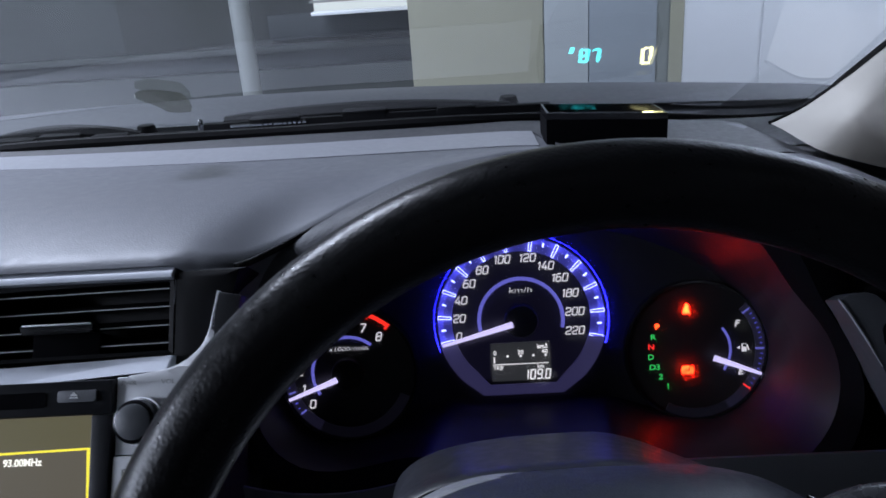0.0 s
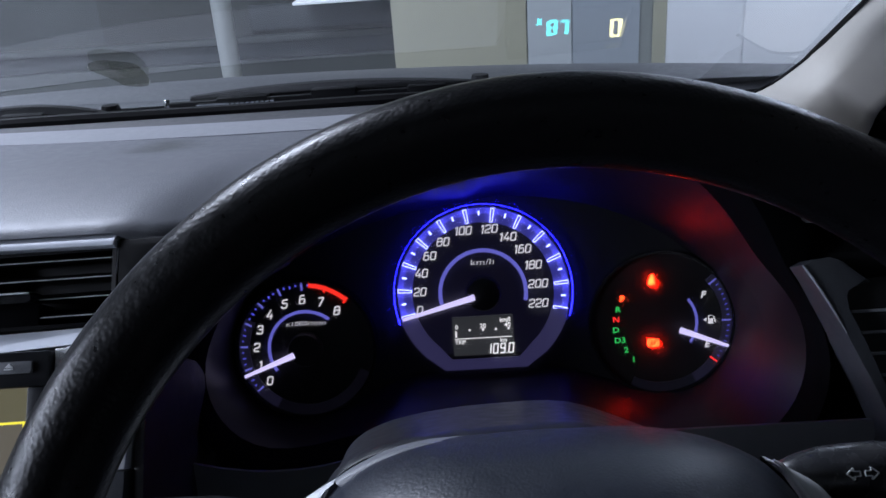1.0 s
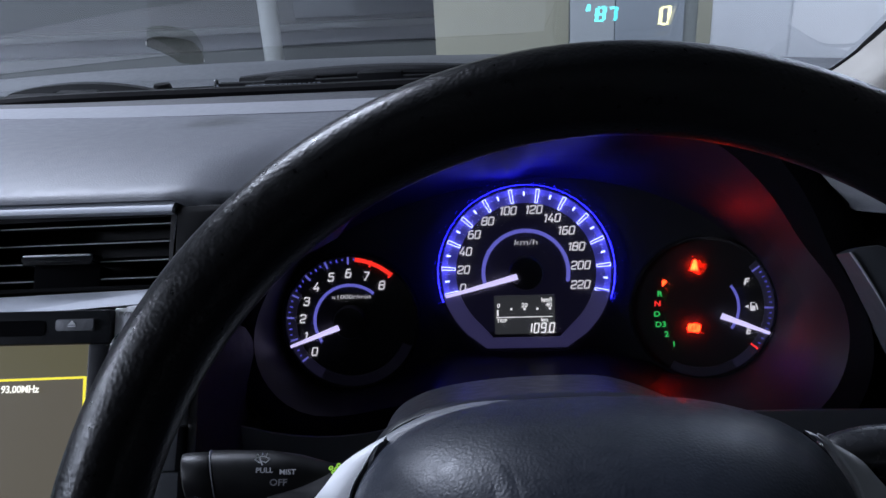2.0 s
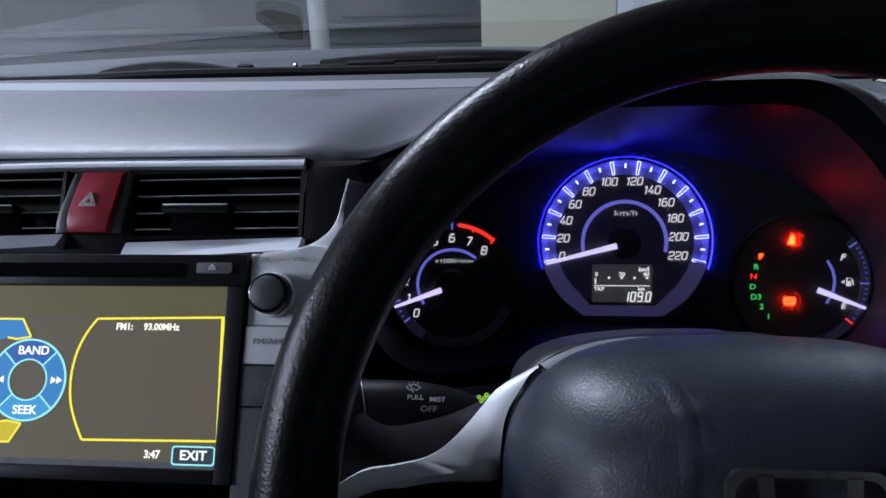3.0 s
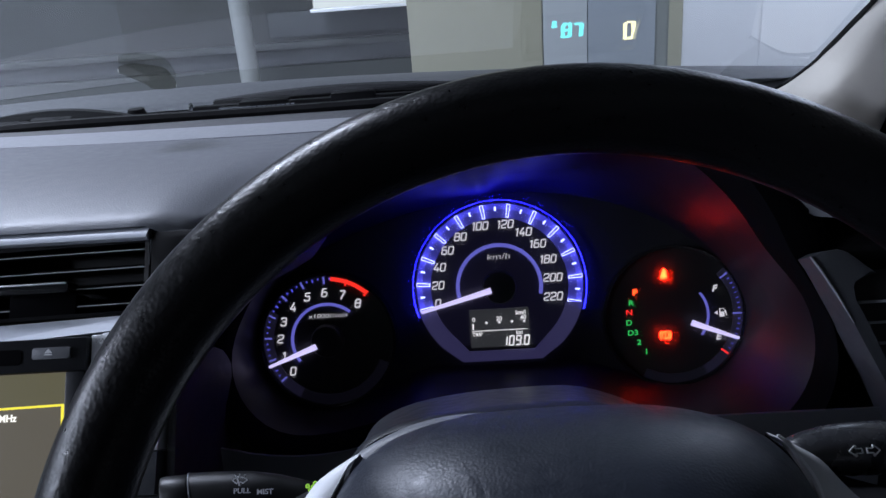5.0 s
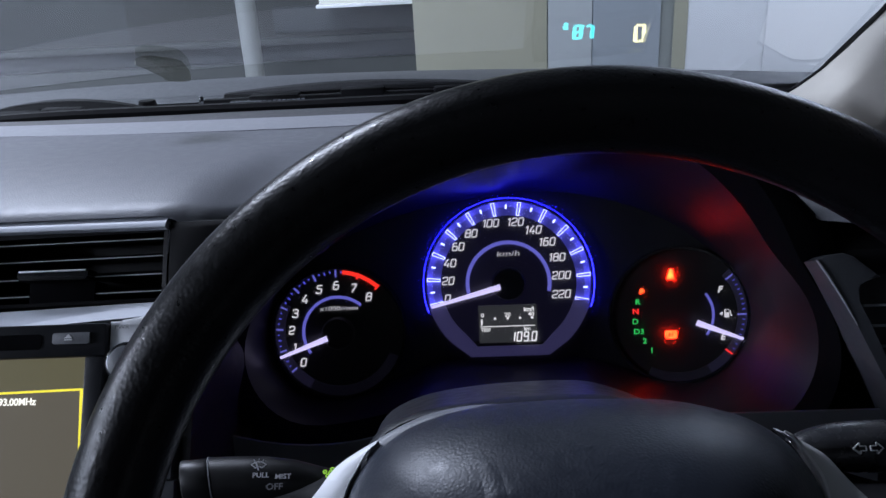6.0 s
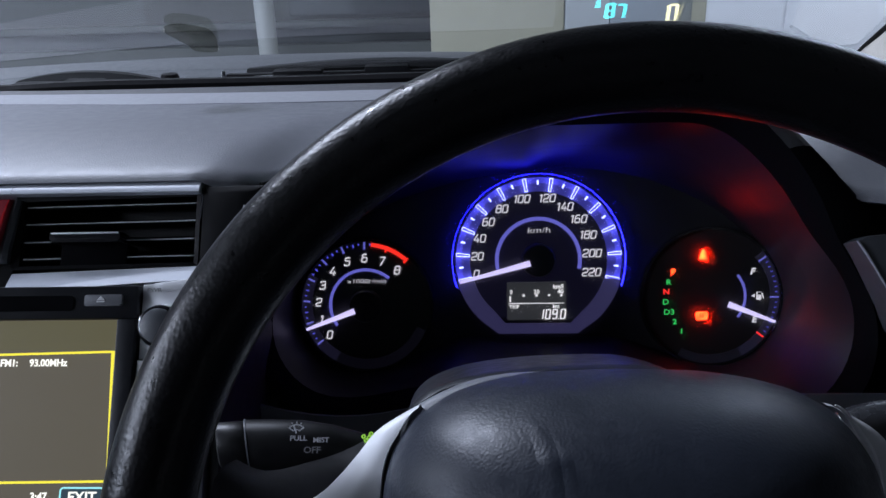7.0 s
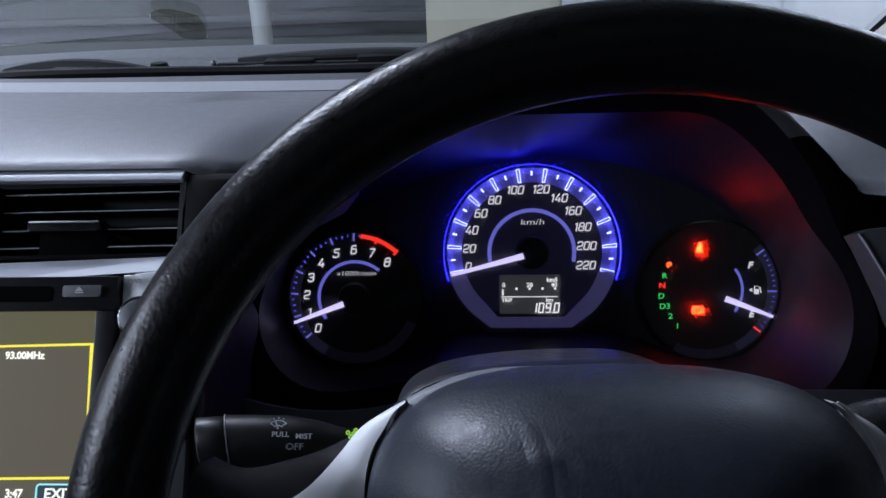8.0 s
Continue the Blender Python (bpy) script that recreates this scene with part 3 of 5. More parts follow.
for i in range(161):
    x = -1.09 + 1.475 * i / 160
    f = pad_front(x)
    ring = []
    for s in STEPS:
        y = f + (0.45 - f) * s
        lip = 0.0 if x < SEAM[0][0] else 0.004 * (1 - smoothstep(0, 0.016, s))
        ring.append((x, y, pad_height(x, y) - lip))
    deep = 0.045 * smoothstep(SEAM[0][0], -0.18, x) * (1 - smoothstep(-0.13, -0.10, x))
    rings.append([(x, f + 0.022 - 0.3 * deep, pad_height(x, f) - 0.012 - deep)] + ring + [(x, 0.45, -0.05)])
part("top_pad", loft(rings, False, False), M_PAD, dash, "dark grey grained soft pad", smooth=50)


def strip_edges(x):
    """Where the pale strip across the pad begins and ends, ahead: it bows away towards the passenger."""
    bow = smoothstep(-0.95, -0.15, x)
    return 0.290 - 0.110 * bow, 0.318 - 0.054 * bow


strip, rear = [], []
for i in range(61):
    x = -1.08 + 1.42 * i / 60
    f, b = strip_edges(x)
    if x < 0.05:
        strip.append([(x, y, pad_height(x, y) + h) for y, h in ((f - 0.001, -0.002), (f, 0.0010), (f + 0.35 * (b - f), 0.0018), (b - 0.001, 0.0018), (b, -0.002))])
    b = b + (0.150 - b) * smoothstep(0.030, 0.055, x)
    rear.append([(x, y, pad_height(x, y) + h) for y, h in ((b + 0.0006, -0.002), (b + 0.0015, 0.0012), (b + 0.03, 0.0014), (0.345, 0.0014), (0.36, -0.004))])
part("vent_strip", loft(strip, True, True), M_STRIP, dash, "smooth pale grey strip across the pad")
part("rear_pad", loft(rear, True, True), M_REAR, dash, "darker panel below the windscreen", smooth=50)
part("seam", tube([(x, pad_front(x) - 0.0012, ramp(SEAM_Z, x) - 0.0022) for x in (-0.178 + 0.0070 * i for i in range(50))], 0.0022, 6), M_RUBBER, dash, "black seam round the hood")
knee = []
for i in range(30):
    x = -0.216 + 0.446 * i / 29
    rim_z = -0.0612 + 3.2 * min(0.07, abs(x + 0.134)) ** 2
    knee.append([(x, -0.085, rim_z - 0.030), (x, -0.108, rim_z - 0.001), (x, -0.1110, rim_z), (x, -0.118, min(-0.100, rim_z - 0.030)), (x, -0.125, -0.15), (x, -0.16, -0.25), (x, -0.12, -0.25)])
part("knee_panel", loft(knee, True, True), M_PAD, dash, "dark grey panel below the dials", smooth=50)
part("lower_panel", box(-0.168, 0.38, -0.02, 0.10, -0.40, -0.09, 0.02), M_BLACK, dash, "dark lower panel")
part("core", box(-1.08, -0.215, -0.02, 0.30, -0.40, 0.055, 0.01), M_BLACK, dash)

# ---- the hood over the dials and its tunnel ----
def tunnel(z, grow=0.0, n=144):
    """The tunnel's outline, at z out of the dials: the union of an arch, cut off under the hood, and a cup round each side dial."""
    m = min(z, 0.056)
    kl, kr = 0.0535 + 0.012 * z + grow, 0.0535 + 0.26 * m + grow
    ceiling_y = 0.0735 + 0.40 * z + grow
    out = []
    for i in range(n):
        a = 2 * math.pi * i / n
        c, s = math.cos(a), math.sin(a)
        best = 0.0
        arch = (0.0, 0.178 - 0.05 * z + grow, -0.010, 0.078 + 0.52 * z + grow, 0.052 + 0.45 * z + grow) if c < 0 else (0.0, 0.174 + 0.11 * z + grow, -0.030 + 0.18 * m, 0.104 + 0.75 * z + grow, 0.032 + 0.45 * z + 0.18 * m + grow)
        for cx, rx, cy, up, down in (arch, (-0.130 - 0.09 * z, kl, -0.033 - 0.09 * z, kl, kl), (0.1265 + 0.22 * m, kr, -0.031 - 0.19 * z, kr, kr)):
            ry = up if s > 0 else down
            # farthest point along the way that is still inside this shape
            for q in range(240, 0, -1):
                t = 0.3 * q / 240
                x, y = t * c - cx, t * s - 0.01 - cy
                e = 2.0 if cx or y < 0 else 2.0 - 0.3 * smoothstep(0, 0.1, -x)
                if abs(x / rx) ** e + abs(y / ry) ** e < 1:
                    best = max(best, t)
                    break
        out.append(min(best, (ceiling_y + 0.01) / s) if s > 0.2 else best)
    for _ in range(6):
        out = [(out[i - 1] + 2 * out[i] + out[(i + 1) % n]) / 4 for i in range(n)]
    return [(out[i] * math.cos(2 * math.pi * i / n), out[i] * math.sin(2 * math.pi * i / n) - 0.01, z) for i in range(n)]


cluster = thing("instrument_cluster", DIALS, "lit instrument cluster with three dials under a black hood", "instruments", base=(0, -0.06, 0))
part("tunnel_wall", loft([tunnel(z) for z in (-0.006, 0.006, 0.020, 0.034, 0.046, 0.056)], True, False), M_TUNNEL, cluster, "black inner wall of the hood", DIALS, 60)
lip = tunnel(0.078, 0.005)
lipw = [COCKPIT.inverted() @ DIALS @ Vector(p) for p in lip]
outer = [list(lipw)]
for t, bulge in ((0.06, 0.35), (0.16, 0.7), (0.34, 1.0), (0.60, 0.8), (0.85, 0.35), (1.0, 0.0)):
    ring = []
    for q in lipw:
        up = smoothstep(-0.015, 0.045, q.z)
        tx = q.x * 1.13
        high = Vector((tx, pad_front(tx) + 0.012, ramp(SEAM_Z, tx) - 0.0045))
        low = Vector((q.x * 1.08, q.y + 0.10, q.z - 0.048))
        goal = low.lerp(high, up)
        r = q.lerp(goal, t)
        ring.append(r + Vector((0.06 * q.x * bulge, 0, 0.0055 * bulge * up)))
    outer.append(ring)
part("hood_lip", loft([[COCKPIT.inverted() @ DIALS @ Vector(p) for p in ring] for ring in (tunnel(0.056), tunnel(0.066, 0.0005), tunnel(0.074, 0.002))] + outer[:1], True, False), M_LIP, cluster, "black lip of the hood", COCKPIT, 60)
part("hood", loft([ring[12:84] for ring in outer], False, False), M_HOOD, cluster, "grey grained plastic hood", COCKPIT, 60)
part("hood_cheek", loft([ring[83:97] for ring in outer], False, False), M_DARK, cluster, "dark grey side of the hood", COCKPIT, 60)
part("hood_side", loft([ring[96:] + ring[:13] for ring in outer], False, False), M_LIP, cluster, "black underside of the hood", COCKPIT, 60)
part("back_plate", prism([(p[0], p[1]) for p in tunnel(0.0, 0.012)], -0.012, -0.0045), surface("plate_plastic", (0.014, 0.0138, 0.0165), 0.5, spec=0.3, vary=0.05, vary_scale=2), cluster, "black dial plate", DIALS)

sheet = bmesh.new()
sheet.faces.new([sheet.verts.new((x, y, 0.026)) for x, y, z in tunnel(0.026, -0.0005)])
lens = part("cover_lens", sheet, M_HAZE, cluster, "clear cover lens, hazed for dust and for lamp bloom", DIALS)
lens.visible_shadow = False

SPX, SPY, TAX, TAY, FUX, FUY = 0.0, 0.0, -0.1302, -0.033, 0.1265, -0.0293


def needle(parent, cx, cy, a, r0, r1, z, space=DIALS, cap=None):
    part("needle", line2d(polar(cx, cy, r0, a), polar(cx, cy, r1, a), 0.0043, 0.0019, z, z + 0.0016), G_NEEDLE, parent, "pale violet lit needle", space)
    if cap:
        return
    part("hub_cap", lathe([(0.0125, -0.003), (0.0125, z - 0.002), (0.0115, z), (0.004, z + 0.0004)], 28, cx=cx, cy=cy), cap or M_FACE, parent, "black needle cap", space)


def filleted(points, r, n=4):
    """A line through points with its corners rounded."""
    v = [Vector(p) for p in points]
    out = [v[0]]
    for a, b, c in zip(v, v[1:], v[2:]):
        k = min(r, (a - b).length / 2, (c - b).length / 2)
        p, q = b + (a - b).normalized() * k, b + (c - b).normalized() * k
        out += [(p * (1 - t) + b * t) * (1 - t) + (b * (1 - t) + q * t) * t for t in (i / n for i in range(n + 1))]
    return out + [v[-1]]


def ribbon(points, w, z0, z1, bm):
    """A flat stroke of width w along a line."""
    rings = []
    for i, p in enumerate(points):
        d = (points[min(i + 1, len(points) - 1)] - points[max(i - 1, 0)]).normalized() * (w / 2)
        rings.append([(p.x - d.y, p.y + d.x, z0), (p.x + d.y, p.y - d.x, z0), (p.x + d.y, p.y - d.x, z1), (p.x - d.y, p.y + d.x, z1)])
    return loft(rings, True, True, bm)


# the strokes of the dial figures, in a box 0.62 wide and 1 high
STROKES = {
    "0": [[(0.31, 0), (0, 0), (0, 1), (0.62, 1), (0.62, 0), (0.31, 0)]],
    "1": [[(0.08, 0.80), (0.34, 1.0), (0.34, -0.07)]],
    "2": [[(0, 0.78), (0, 1), (0.62, 1), (0.62, 0.50), (0, 0.36), (0, 0), (0.66, 0)]],
    "3": [[(0, 0.80), (0, 1), (0.60, 1), (0.60, 0.53), (0.16, 0.53)], [(0.3, 0.53), (0.62, 0.53), (0.62, 0), (0, 0), (0, 0.20)]],
    "4": [[(0.40, 1.07), (-0.02, 0.26), (0.70, 0.26)], [(0.50, 0.56), (0.50, -0.07)]],
    "5": [[(0.64, 1), (0.04, 1), (0.02, 0.58), (0.62, 0.58), (0.62, 0), (0, 0), (0, 0.20)]],
    "6": [[(0.52, 1), (0.02, 1), (0, 0), (0.62, 0), (0.62, 0.58), (0.04, 0.58)]],
    "7": [[(-0.02, 1), (0.64, 1), (0.20, -0.07)]],
    "8": [[(0.31, 0), (0, 0), (0, 0.54), (0.03, 1), (0.59, 1), (0.62, 0.54), (0.62, 0), (0.31, 0)], [(0.03, 0.54), (0.59, 0.54)]],
    "9": [[(0.58, 0.42), (0, 0.42), (0, 1), (0.62, 1), (0.60, 0), (0.10, 0)]],
}


def figures(parent, text, high, x, y, space=DIALS, lean=0.20, pitch=0.88, stroke=0.145):
    """A number on a dial, centred on (x, y), in square-shouldered leaning figures."""
    bm = bmesh.new()
    tall = high * (1 - stroke)
    steps = [0.62 if ch == "1" else pitch for ch in text]
    at = -(sum(steps) - pitch + 0.62) / 2
    for ch, step in zip(text, steps):
        for points in STROKES[ch]:
            line = filleted([(at + px - (0.04 if ch == "1" else 0), py - 0.5) for px, py in points], 0.0 if ch in "147" else 0.17)
            ribbon([Vector((x + (p.x + lean * p.y) * tall, y + p.y * tall)) for p in line], stroke * high, 0.0001, 0.0003, bm)
        at += step
    part("numeral", bm, G_NUM, parent, space=space, smooth=0)


def numeral(parent, text, size, x, y, material=None, **kw):
    part_mesh("numeral", letters(text, size, x, y, 0.0002, slant=kw.get("slant", 0.22), weight=kw.get("weight", 0.02), turn=kw.get("turn", 0), wide=kw.get("wide", 1.05)), material or G_NUM, parent, space=kw.get("space", DIALS), smooth=0)


# speedometer
SPEED_PLACES = ((-0.0462, -0.0100), (-0.0452, 0.0034), (-0.0433, 0.0168), (-0.0366, 0.0290), (-0.0265, 0.0386), (-0.0118, 0.0457), (0.0068, 0.0460), (0.0198, 0.0395), (0.0298, 0.0302), (0.0368, 0.0184), (0.0398, 0.0046), (0.0394, -0.0096))
bm = prism([polar(SPX, SPY, 0.0625, a) for a in range(-47, 228, 5)], -0.0045, -0.0006)
speedo = part("speed_dial", bm, G_FACE, cluster, "black speedometer dial", DIALS)
part("light_ring", arc_band(SPX, SPY, 0.0640, 0.06420, -18, 198, 0.0, 0.0027, 96), G_RING, speedo, "glowing blue ring", DIALS)
part("light_guide", arc_band(SPX, SPY, 0.0572, 0.0614, -15, 195, -0.0006, -0.0002, 96), G_GUIDE, speedo, "dim blue band behind the ticks", DIALS)
part("inner_guide", arc_band(SPX, SPY, 0.0510, 0.0572, -15, 195, -0.0006, -0.0002, 96), G_GUIDEIN, speedo, "paler blue band inside the ticks", DIALS)
low = [polar(0, 0, 0.0625, 180 + 14 + i * 4.0) for i in range(9)] + [(-0.030, -0.0555), (0.029, -0.0555)] + [polar(0, 0, 0.0625, 314 + i * 4.0) for i in range(9)]
inn = [polar(0, 0, 0.0505, 180 + 16 + i * 4.0) for i in range(9)] + [(-0.025, -0.0478), (0.024, -0.0478)] + [polar(0, 0, 0.0505, 312 + i * 4.0) for i in range(9)]
bm = bmesh.new()
loft([[(a[0], a[1], -0.0004), (b[0], b[1], -0.0004), (b[0], b[1], 0.0012), (a[0], a[1], 0.0012)] for a, b in zip(low, inn)], True, True, bm)
part("lower_band", bm, M_BAND, speedo, "violet-grey lower rim", DIALS)
part("inner_arc", arc_band(SPX, SPY, 0.0295, 0.0322, -13, 193, -0.0004, 0.0004, 64), G_ARC, speedo, "violet inner arc", DIALS)
for k in range(12):
    a = 194.5 - 19 * k
    t0, t1 = Vector(polar(0, 0, 0.0515, a)), Vector(polar(0, 0, 0.0612, a))
    side = Vector((-math.sin(radians(a)), math.cos(radians(a))))
    quad = [t0 - side * 0.0008, t1 - side * 0.0012, t1 + side * 0.0012, t0 + side * 0.0008]
    part("major_tick", prism([tuple(q) for q in quad], -0.0003, 0.0004), G_GUIDE, speedo, space=DIALS, smooth=0)
    bm = bmesh.new()
    for p, q in zip(quad, quad[1:] + quad[:1]):
        line2d(p, q, 0.0005, 0.0005, 0.0003, 0.0010, bm)
    part("tick_outline", bm, G_TICK, speedo, space=DIALS, smooth=0)
    figures(speedo, str(20 * k), 0.0064, *SPEED_PLACES[k])
    for j in (1, 2, 3):
        if k < 11:
            b = a - 19 * j / 4
            wide = 0.0011 if j == 2 else 0.0008
            part("minor_tick", line2d(polar(0, 0, 0.0560 if j == 2 else 0.0572, b), polar(0, 0, 0.0592 if j == 2 else 0.0586, b), wide, wide * 1.3, -0.0002, 0.0006), G_TICK if j == 2 else G_TICKDIM, speedo, space=DIALS, smooth=0)
numeral(speedo, "km/h", 0.0060, 0.0005, 0.0222, weight=-0.012, slant=0.1, wide=1.45)
needle(speedo, SPX, SPY, 194.6, 0.0065, 0.0605, 0.0065)

lcd = part("trip_display", prism(rounded(-0.0235, 0.0203, -0.0449, -0.0165, 0.0008), -0.0004, 0.0016), G_LCD, cluster, "small lit trip display", DIALS)


def lcd_text(text, size, x, y, **kw):
    part_mesh("segment", letters(text, size, x, y, 0.0018, weight=kw.get("weight", 0.02), wide=kw.get("wide", 1.0), slant=kw.get("slant", 0), align=kw.get("align", "CENTER")), G_LCDTXT, lcd, space=DIALS, smooth=0)


lcd_text("0", 0.0045, -0.0205, -0.0238)
lcd_text("20", 0.0045, -0.0016, -0.0238)
lcd_text("40", 0.0045, 0.0162, -0.0238)
lcd_text("km/l", 0.0044, 0.0145, -0.0200, weight=0.03)
lcd_text("TRIP", 0.0038, -0.0183, -0.0350)
lcd_text("km", 0.0040, 0.0128, -0.0348, weight=0.03)
part("segment", box(-0.0225, 0.0188, -0.0327, -0.0321, 0.0016, 0.0019), G_LCDTXT, lcd, space=DIALS)
part("segment", box(-0.0218, -0.0206, -0.0312, -0.0268, 0.0016, 0.0019), G_LCDTXT, lcd, space=DIALS)
for x in (-0.0112, -0.0016, 0.0077, 0.0168):
    part("segment", box(x - 0.0008, x + 0.0008, -0.0272, -0.0256, 0.0016, 0.0019), G_LCDTXT, lcd, space=DIALS)


SEGMENTS = {"0": "abcdef", "1": "bc", "9": "abcdfg", "8": "abcdefg", "7": "abc"}


def seven(ch, x, y, w, h, t, lean, z, bm):
    ends = {"a": ((0, h), (w, h)), "b": ((w, h), (w, h / 2)), "c": ((w, h / 2), (w, 0)), "d": ((0, 0), (w, 0)), "e": ((0, h / 2), (0, 0)), "f": ((0, h), (0, h / 2)), "g": ((0, h / 2), (w, h / 2))}
    for s in SEGMENTS[ch]:
        (ax, ay), (bx, by) = ends[s]
        line2d((x + ax + lean * ay, y + ay), (x + bx + lean * by, y + by), t, t, z, z + 0.0003, bm)


bm = bmesh.new()
for i, ch in enumerate("1090"):
    seven(ch, -0.0003 + 0.0051 * i + (0.0010 if i == 3 else 0), -0.0441, 0.0031, 0.0068, 0.0010, 0.14, 0.0016, bm)
box(0.0142, 0.0151, -0.0446, -0.0437, 0.0016, 0.0019, bm=bm)
part("trip_digits", bm, G_LCDTXT, lcd, space=DIALS, smooth=0)

# rev counter, standing a little nearer to the driver
TACHO = DIALS @ Matrix.Translation((-0.0006, 0.0011, 0.009)) @ Matrix.Diagonal((0.9845, 0.9845, 1, 1))
tacho = part("rev_dial", prism([polar(TAX, TAY, 0.0500, a) for a in range(0, 360, 6)], -0.0135, -0.0006), M_FACE, cluster, "black rev counter dial", TACHO)
part("bezel_ring", arc_band(TAX, TAY, 0.0492, 0.0512, 0, 360, -0.0135, 0.002, 72), M_GLOSS, tacho, "dark bezel", TACHO)
# darker copy of the rim colour for the ends, where the light fades
M_TAIL = glow("shaded_dial_band", (0.011, 0.010, 0.022), 0.14, (0.020, 0.022, 0.030))
part("rim_band", arc_band(TAX, TAY, 0.0415, 0.0490, 150, 240, -0.0006, 0.0002, 40), M_BANDDIM, tacho, "violet-grey rim", TACHO)
part("rim_tail", arc_band(TAX, TAY, 0.0415, 0.0490, 240, 336, -0.0006, 0.0002, 30), M_TAIL, tacho, "end of the rim, darkened where its light fades", TACHO)
part("inner_arc", arc_band(TAX, TAY, 0.0262, 0.0283, 49, 214, -0.0005, 0.0003, 48), G_ARC, tacho, "violet inner arc", TACHO)
part("red_zone", arc_band(TAX, TAY, 0.0450, 0.0478, 218 - 21.3 * 8, 218 - 21.3 * 6.3, -0.0005, 0.0004, 20), G_REDARC, tacho, "red zone of the scale", TACHO)
for a in (218 - 21.3 * 7, 218 - 21.3 * 8):
    part("red_tick", line2d(polar(TAX, TAY, 0.0435, a), polar(TAX, TAY, 0.0482, a), 0.0014, 0.0014, -0.0004, 0.0006), G_REDARC, tacho, space=TACHO, smooth=0)
for k in range(0, 32):
    if k > 25:
        continue
    a = 218 - 21.3 * k / 4
    major = k % 4 == 0
    part("tick", line2d(polar(TAX, TAY, 0.0428 if major else 0.0450 + (0.0009 if k % 2 else 0), a), polar(TAX, TAY, 0.0482 if major else 0.0472, a), 0.0013 if major else 0.0010, 0.0013 if major else 0.0010, -0.0004, 0.0004), G_ARC if major else G_TICKDIM, tacho, space=TACHO, smooth=0)
for k in range(9):
    nx, ny = polar(TAX, TAY, 0.0362, 218 - 21.3 * k)
    figures(tacho, str(k), 0.0068, nx, ny, TACHO)
numeral(tacho, "x1000r/min", 0.0046, TAX + 0.001, TAY + 0.0185, weight=-0.01, slant=0.1, wide=1.38, space=TACHO)
needle(tacho, TAX, TAY, 200.5, 0.0085, 0.0475, 0.0065, TACHO)

# fuel gauge, gear letters and warning lamps
fuel = part("fuel_dial", prism([polar(FUX, FUY, 0.0510, a) for a in range(0, 360, 6)], -0.0045, -0.0006), M_FUELFACE, cluster, "black fuel dial with warning lamps", DIALS)
part("bezel_ring", arc_band(FUX, FUY, 0.0502, 0.0522, 0, 360, -0.0045, 0.002, 72), M_GLOSS, fuel, "dark bezel", DIALS)
part("rim_band", arc_band(FUX, FUY, 0.0435, 0.0500, -62, 42, -0.0006, 0.0002, 40), M_BANDDIM, fuel, "dim rim", DIALS)
part("rim_tail", arc_band(FUX, FUY, 0.0435, 0.0500, -118, -62, -0.0006, 0.0002, 24), M_TAIL, fuel, "end of the rim, darkened where its light fades", DIALS)
part("inner_arc", arc_band(FUX, FUY, 0.0245, 0.0262, -37, 39, -0.0005, 0.0003, 24), G_ARC, fuel, "violet inner arc", DIALS)
for k in range(17):
    a = 37 - 75 * k / 16
    major = k in (0, 8, 16)
    part("tick", line2d(polar(FUX, FUY, 0.0432 if major else 0.0468, a), polar(FUX, FUY, 0.0495 if major else 0.0486, a), 0.0012 if major else 0.0007, 0.0012 if major else 0.0007, -0.0004, 0.0004), G_REDDIM if k == 16 else (G_ARC if major else G_TICKDIM), fuel, space=DIALS, smooth=0)
numeral(fuel, "F", 0.0064, 0.1565, -0.0107, weight=0.04)
numeral(fuel, "E", 0.0064, 0.1584, -0.0466, weight=0.04)
bm = prism(rounded(0.1597, 0.1640, -0.0325, -0.0250, 0.0006), -0.0003, 0.0004)
line2d((0.1648, -0.0262), (0.1660, -0.0315), 0.0008, 0.0008, -0.0003, 0.0004, bm)
prism([(0.1552, -0.0288), (0.1580, -0.0272), (0.1580, -0.0304)], -0.0003, 0.0004, bm)
bmesh.ops.scale(bm, vec=(0.8, 0.8, 1), space=Matrix.Translation((-0.161, 0.0288, 0)), verts=bm.verts)
part("pump_symbol", bm, G_NUM, fuel, space=DIALS, smooth=0)
part("pump_window", prism(rounded(0.1606, 0.1632, -0.0280, -0.0260, 0.0003), 0.0004, 0.0006), M_FACE, fuel, space=DIALS, smooth=0)
needle(fuel, FUX, FUY, -21.5, 0.0120, 0.0480, 0.0065, DIALS, M_FUELFACE)
for ch, x, y, m in (("P", 0.0991, -0.0104, G_REDSOFT), ("R", 0.0959, -0.0180, G_GREEN), ("N", 0.0943, -0.0252, G_REDDIM), ("D", 0.0939, -0.0328, G_GREEN), ("D3", 0.0965, -0.0405, G_GREEN), ("2", 0.1007, -0.0478, G_GREEN), ("1", 0.1058, -0.0551, G_GREEN)):
    part_mesh("gear_letter", letters(ch, 0.0056, x, y, 0.0003, weight=0.015, wide=1.15), m, fuel, space=DIALS, smooth=0)
bm = lathe([(0.0013, 0.002), (0.0013, 0.0028)], 14, cx=0.1199, cy=0.0070)
prism([(0.1180, 0.0052), (0.1218, 0.0052), (0.1232, 0.0000), (0.1240, -0.0026), (0.1228, -0.0030), (0.1214, -0.0006), (0.1206, -0.0034), (0.1192, -0.0034), (0.1184, -0.0006), (0.1170, -0.0030), (0.1158, -0.0026), (0.1166, 0.0000)], 0.002, 0.0028, bm)
line2d((0.1206, 0.0085), (0.1232, 0.0045), 0.0008, 0.0008, 0.002, 0.0028, bm)
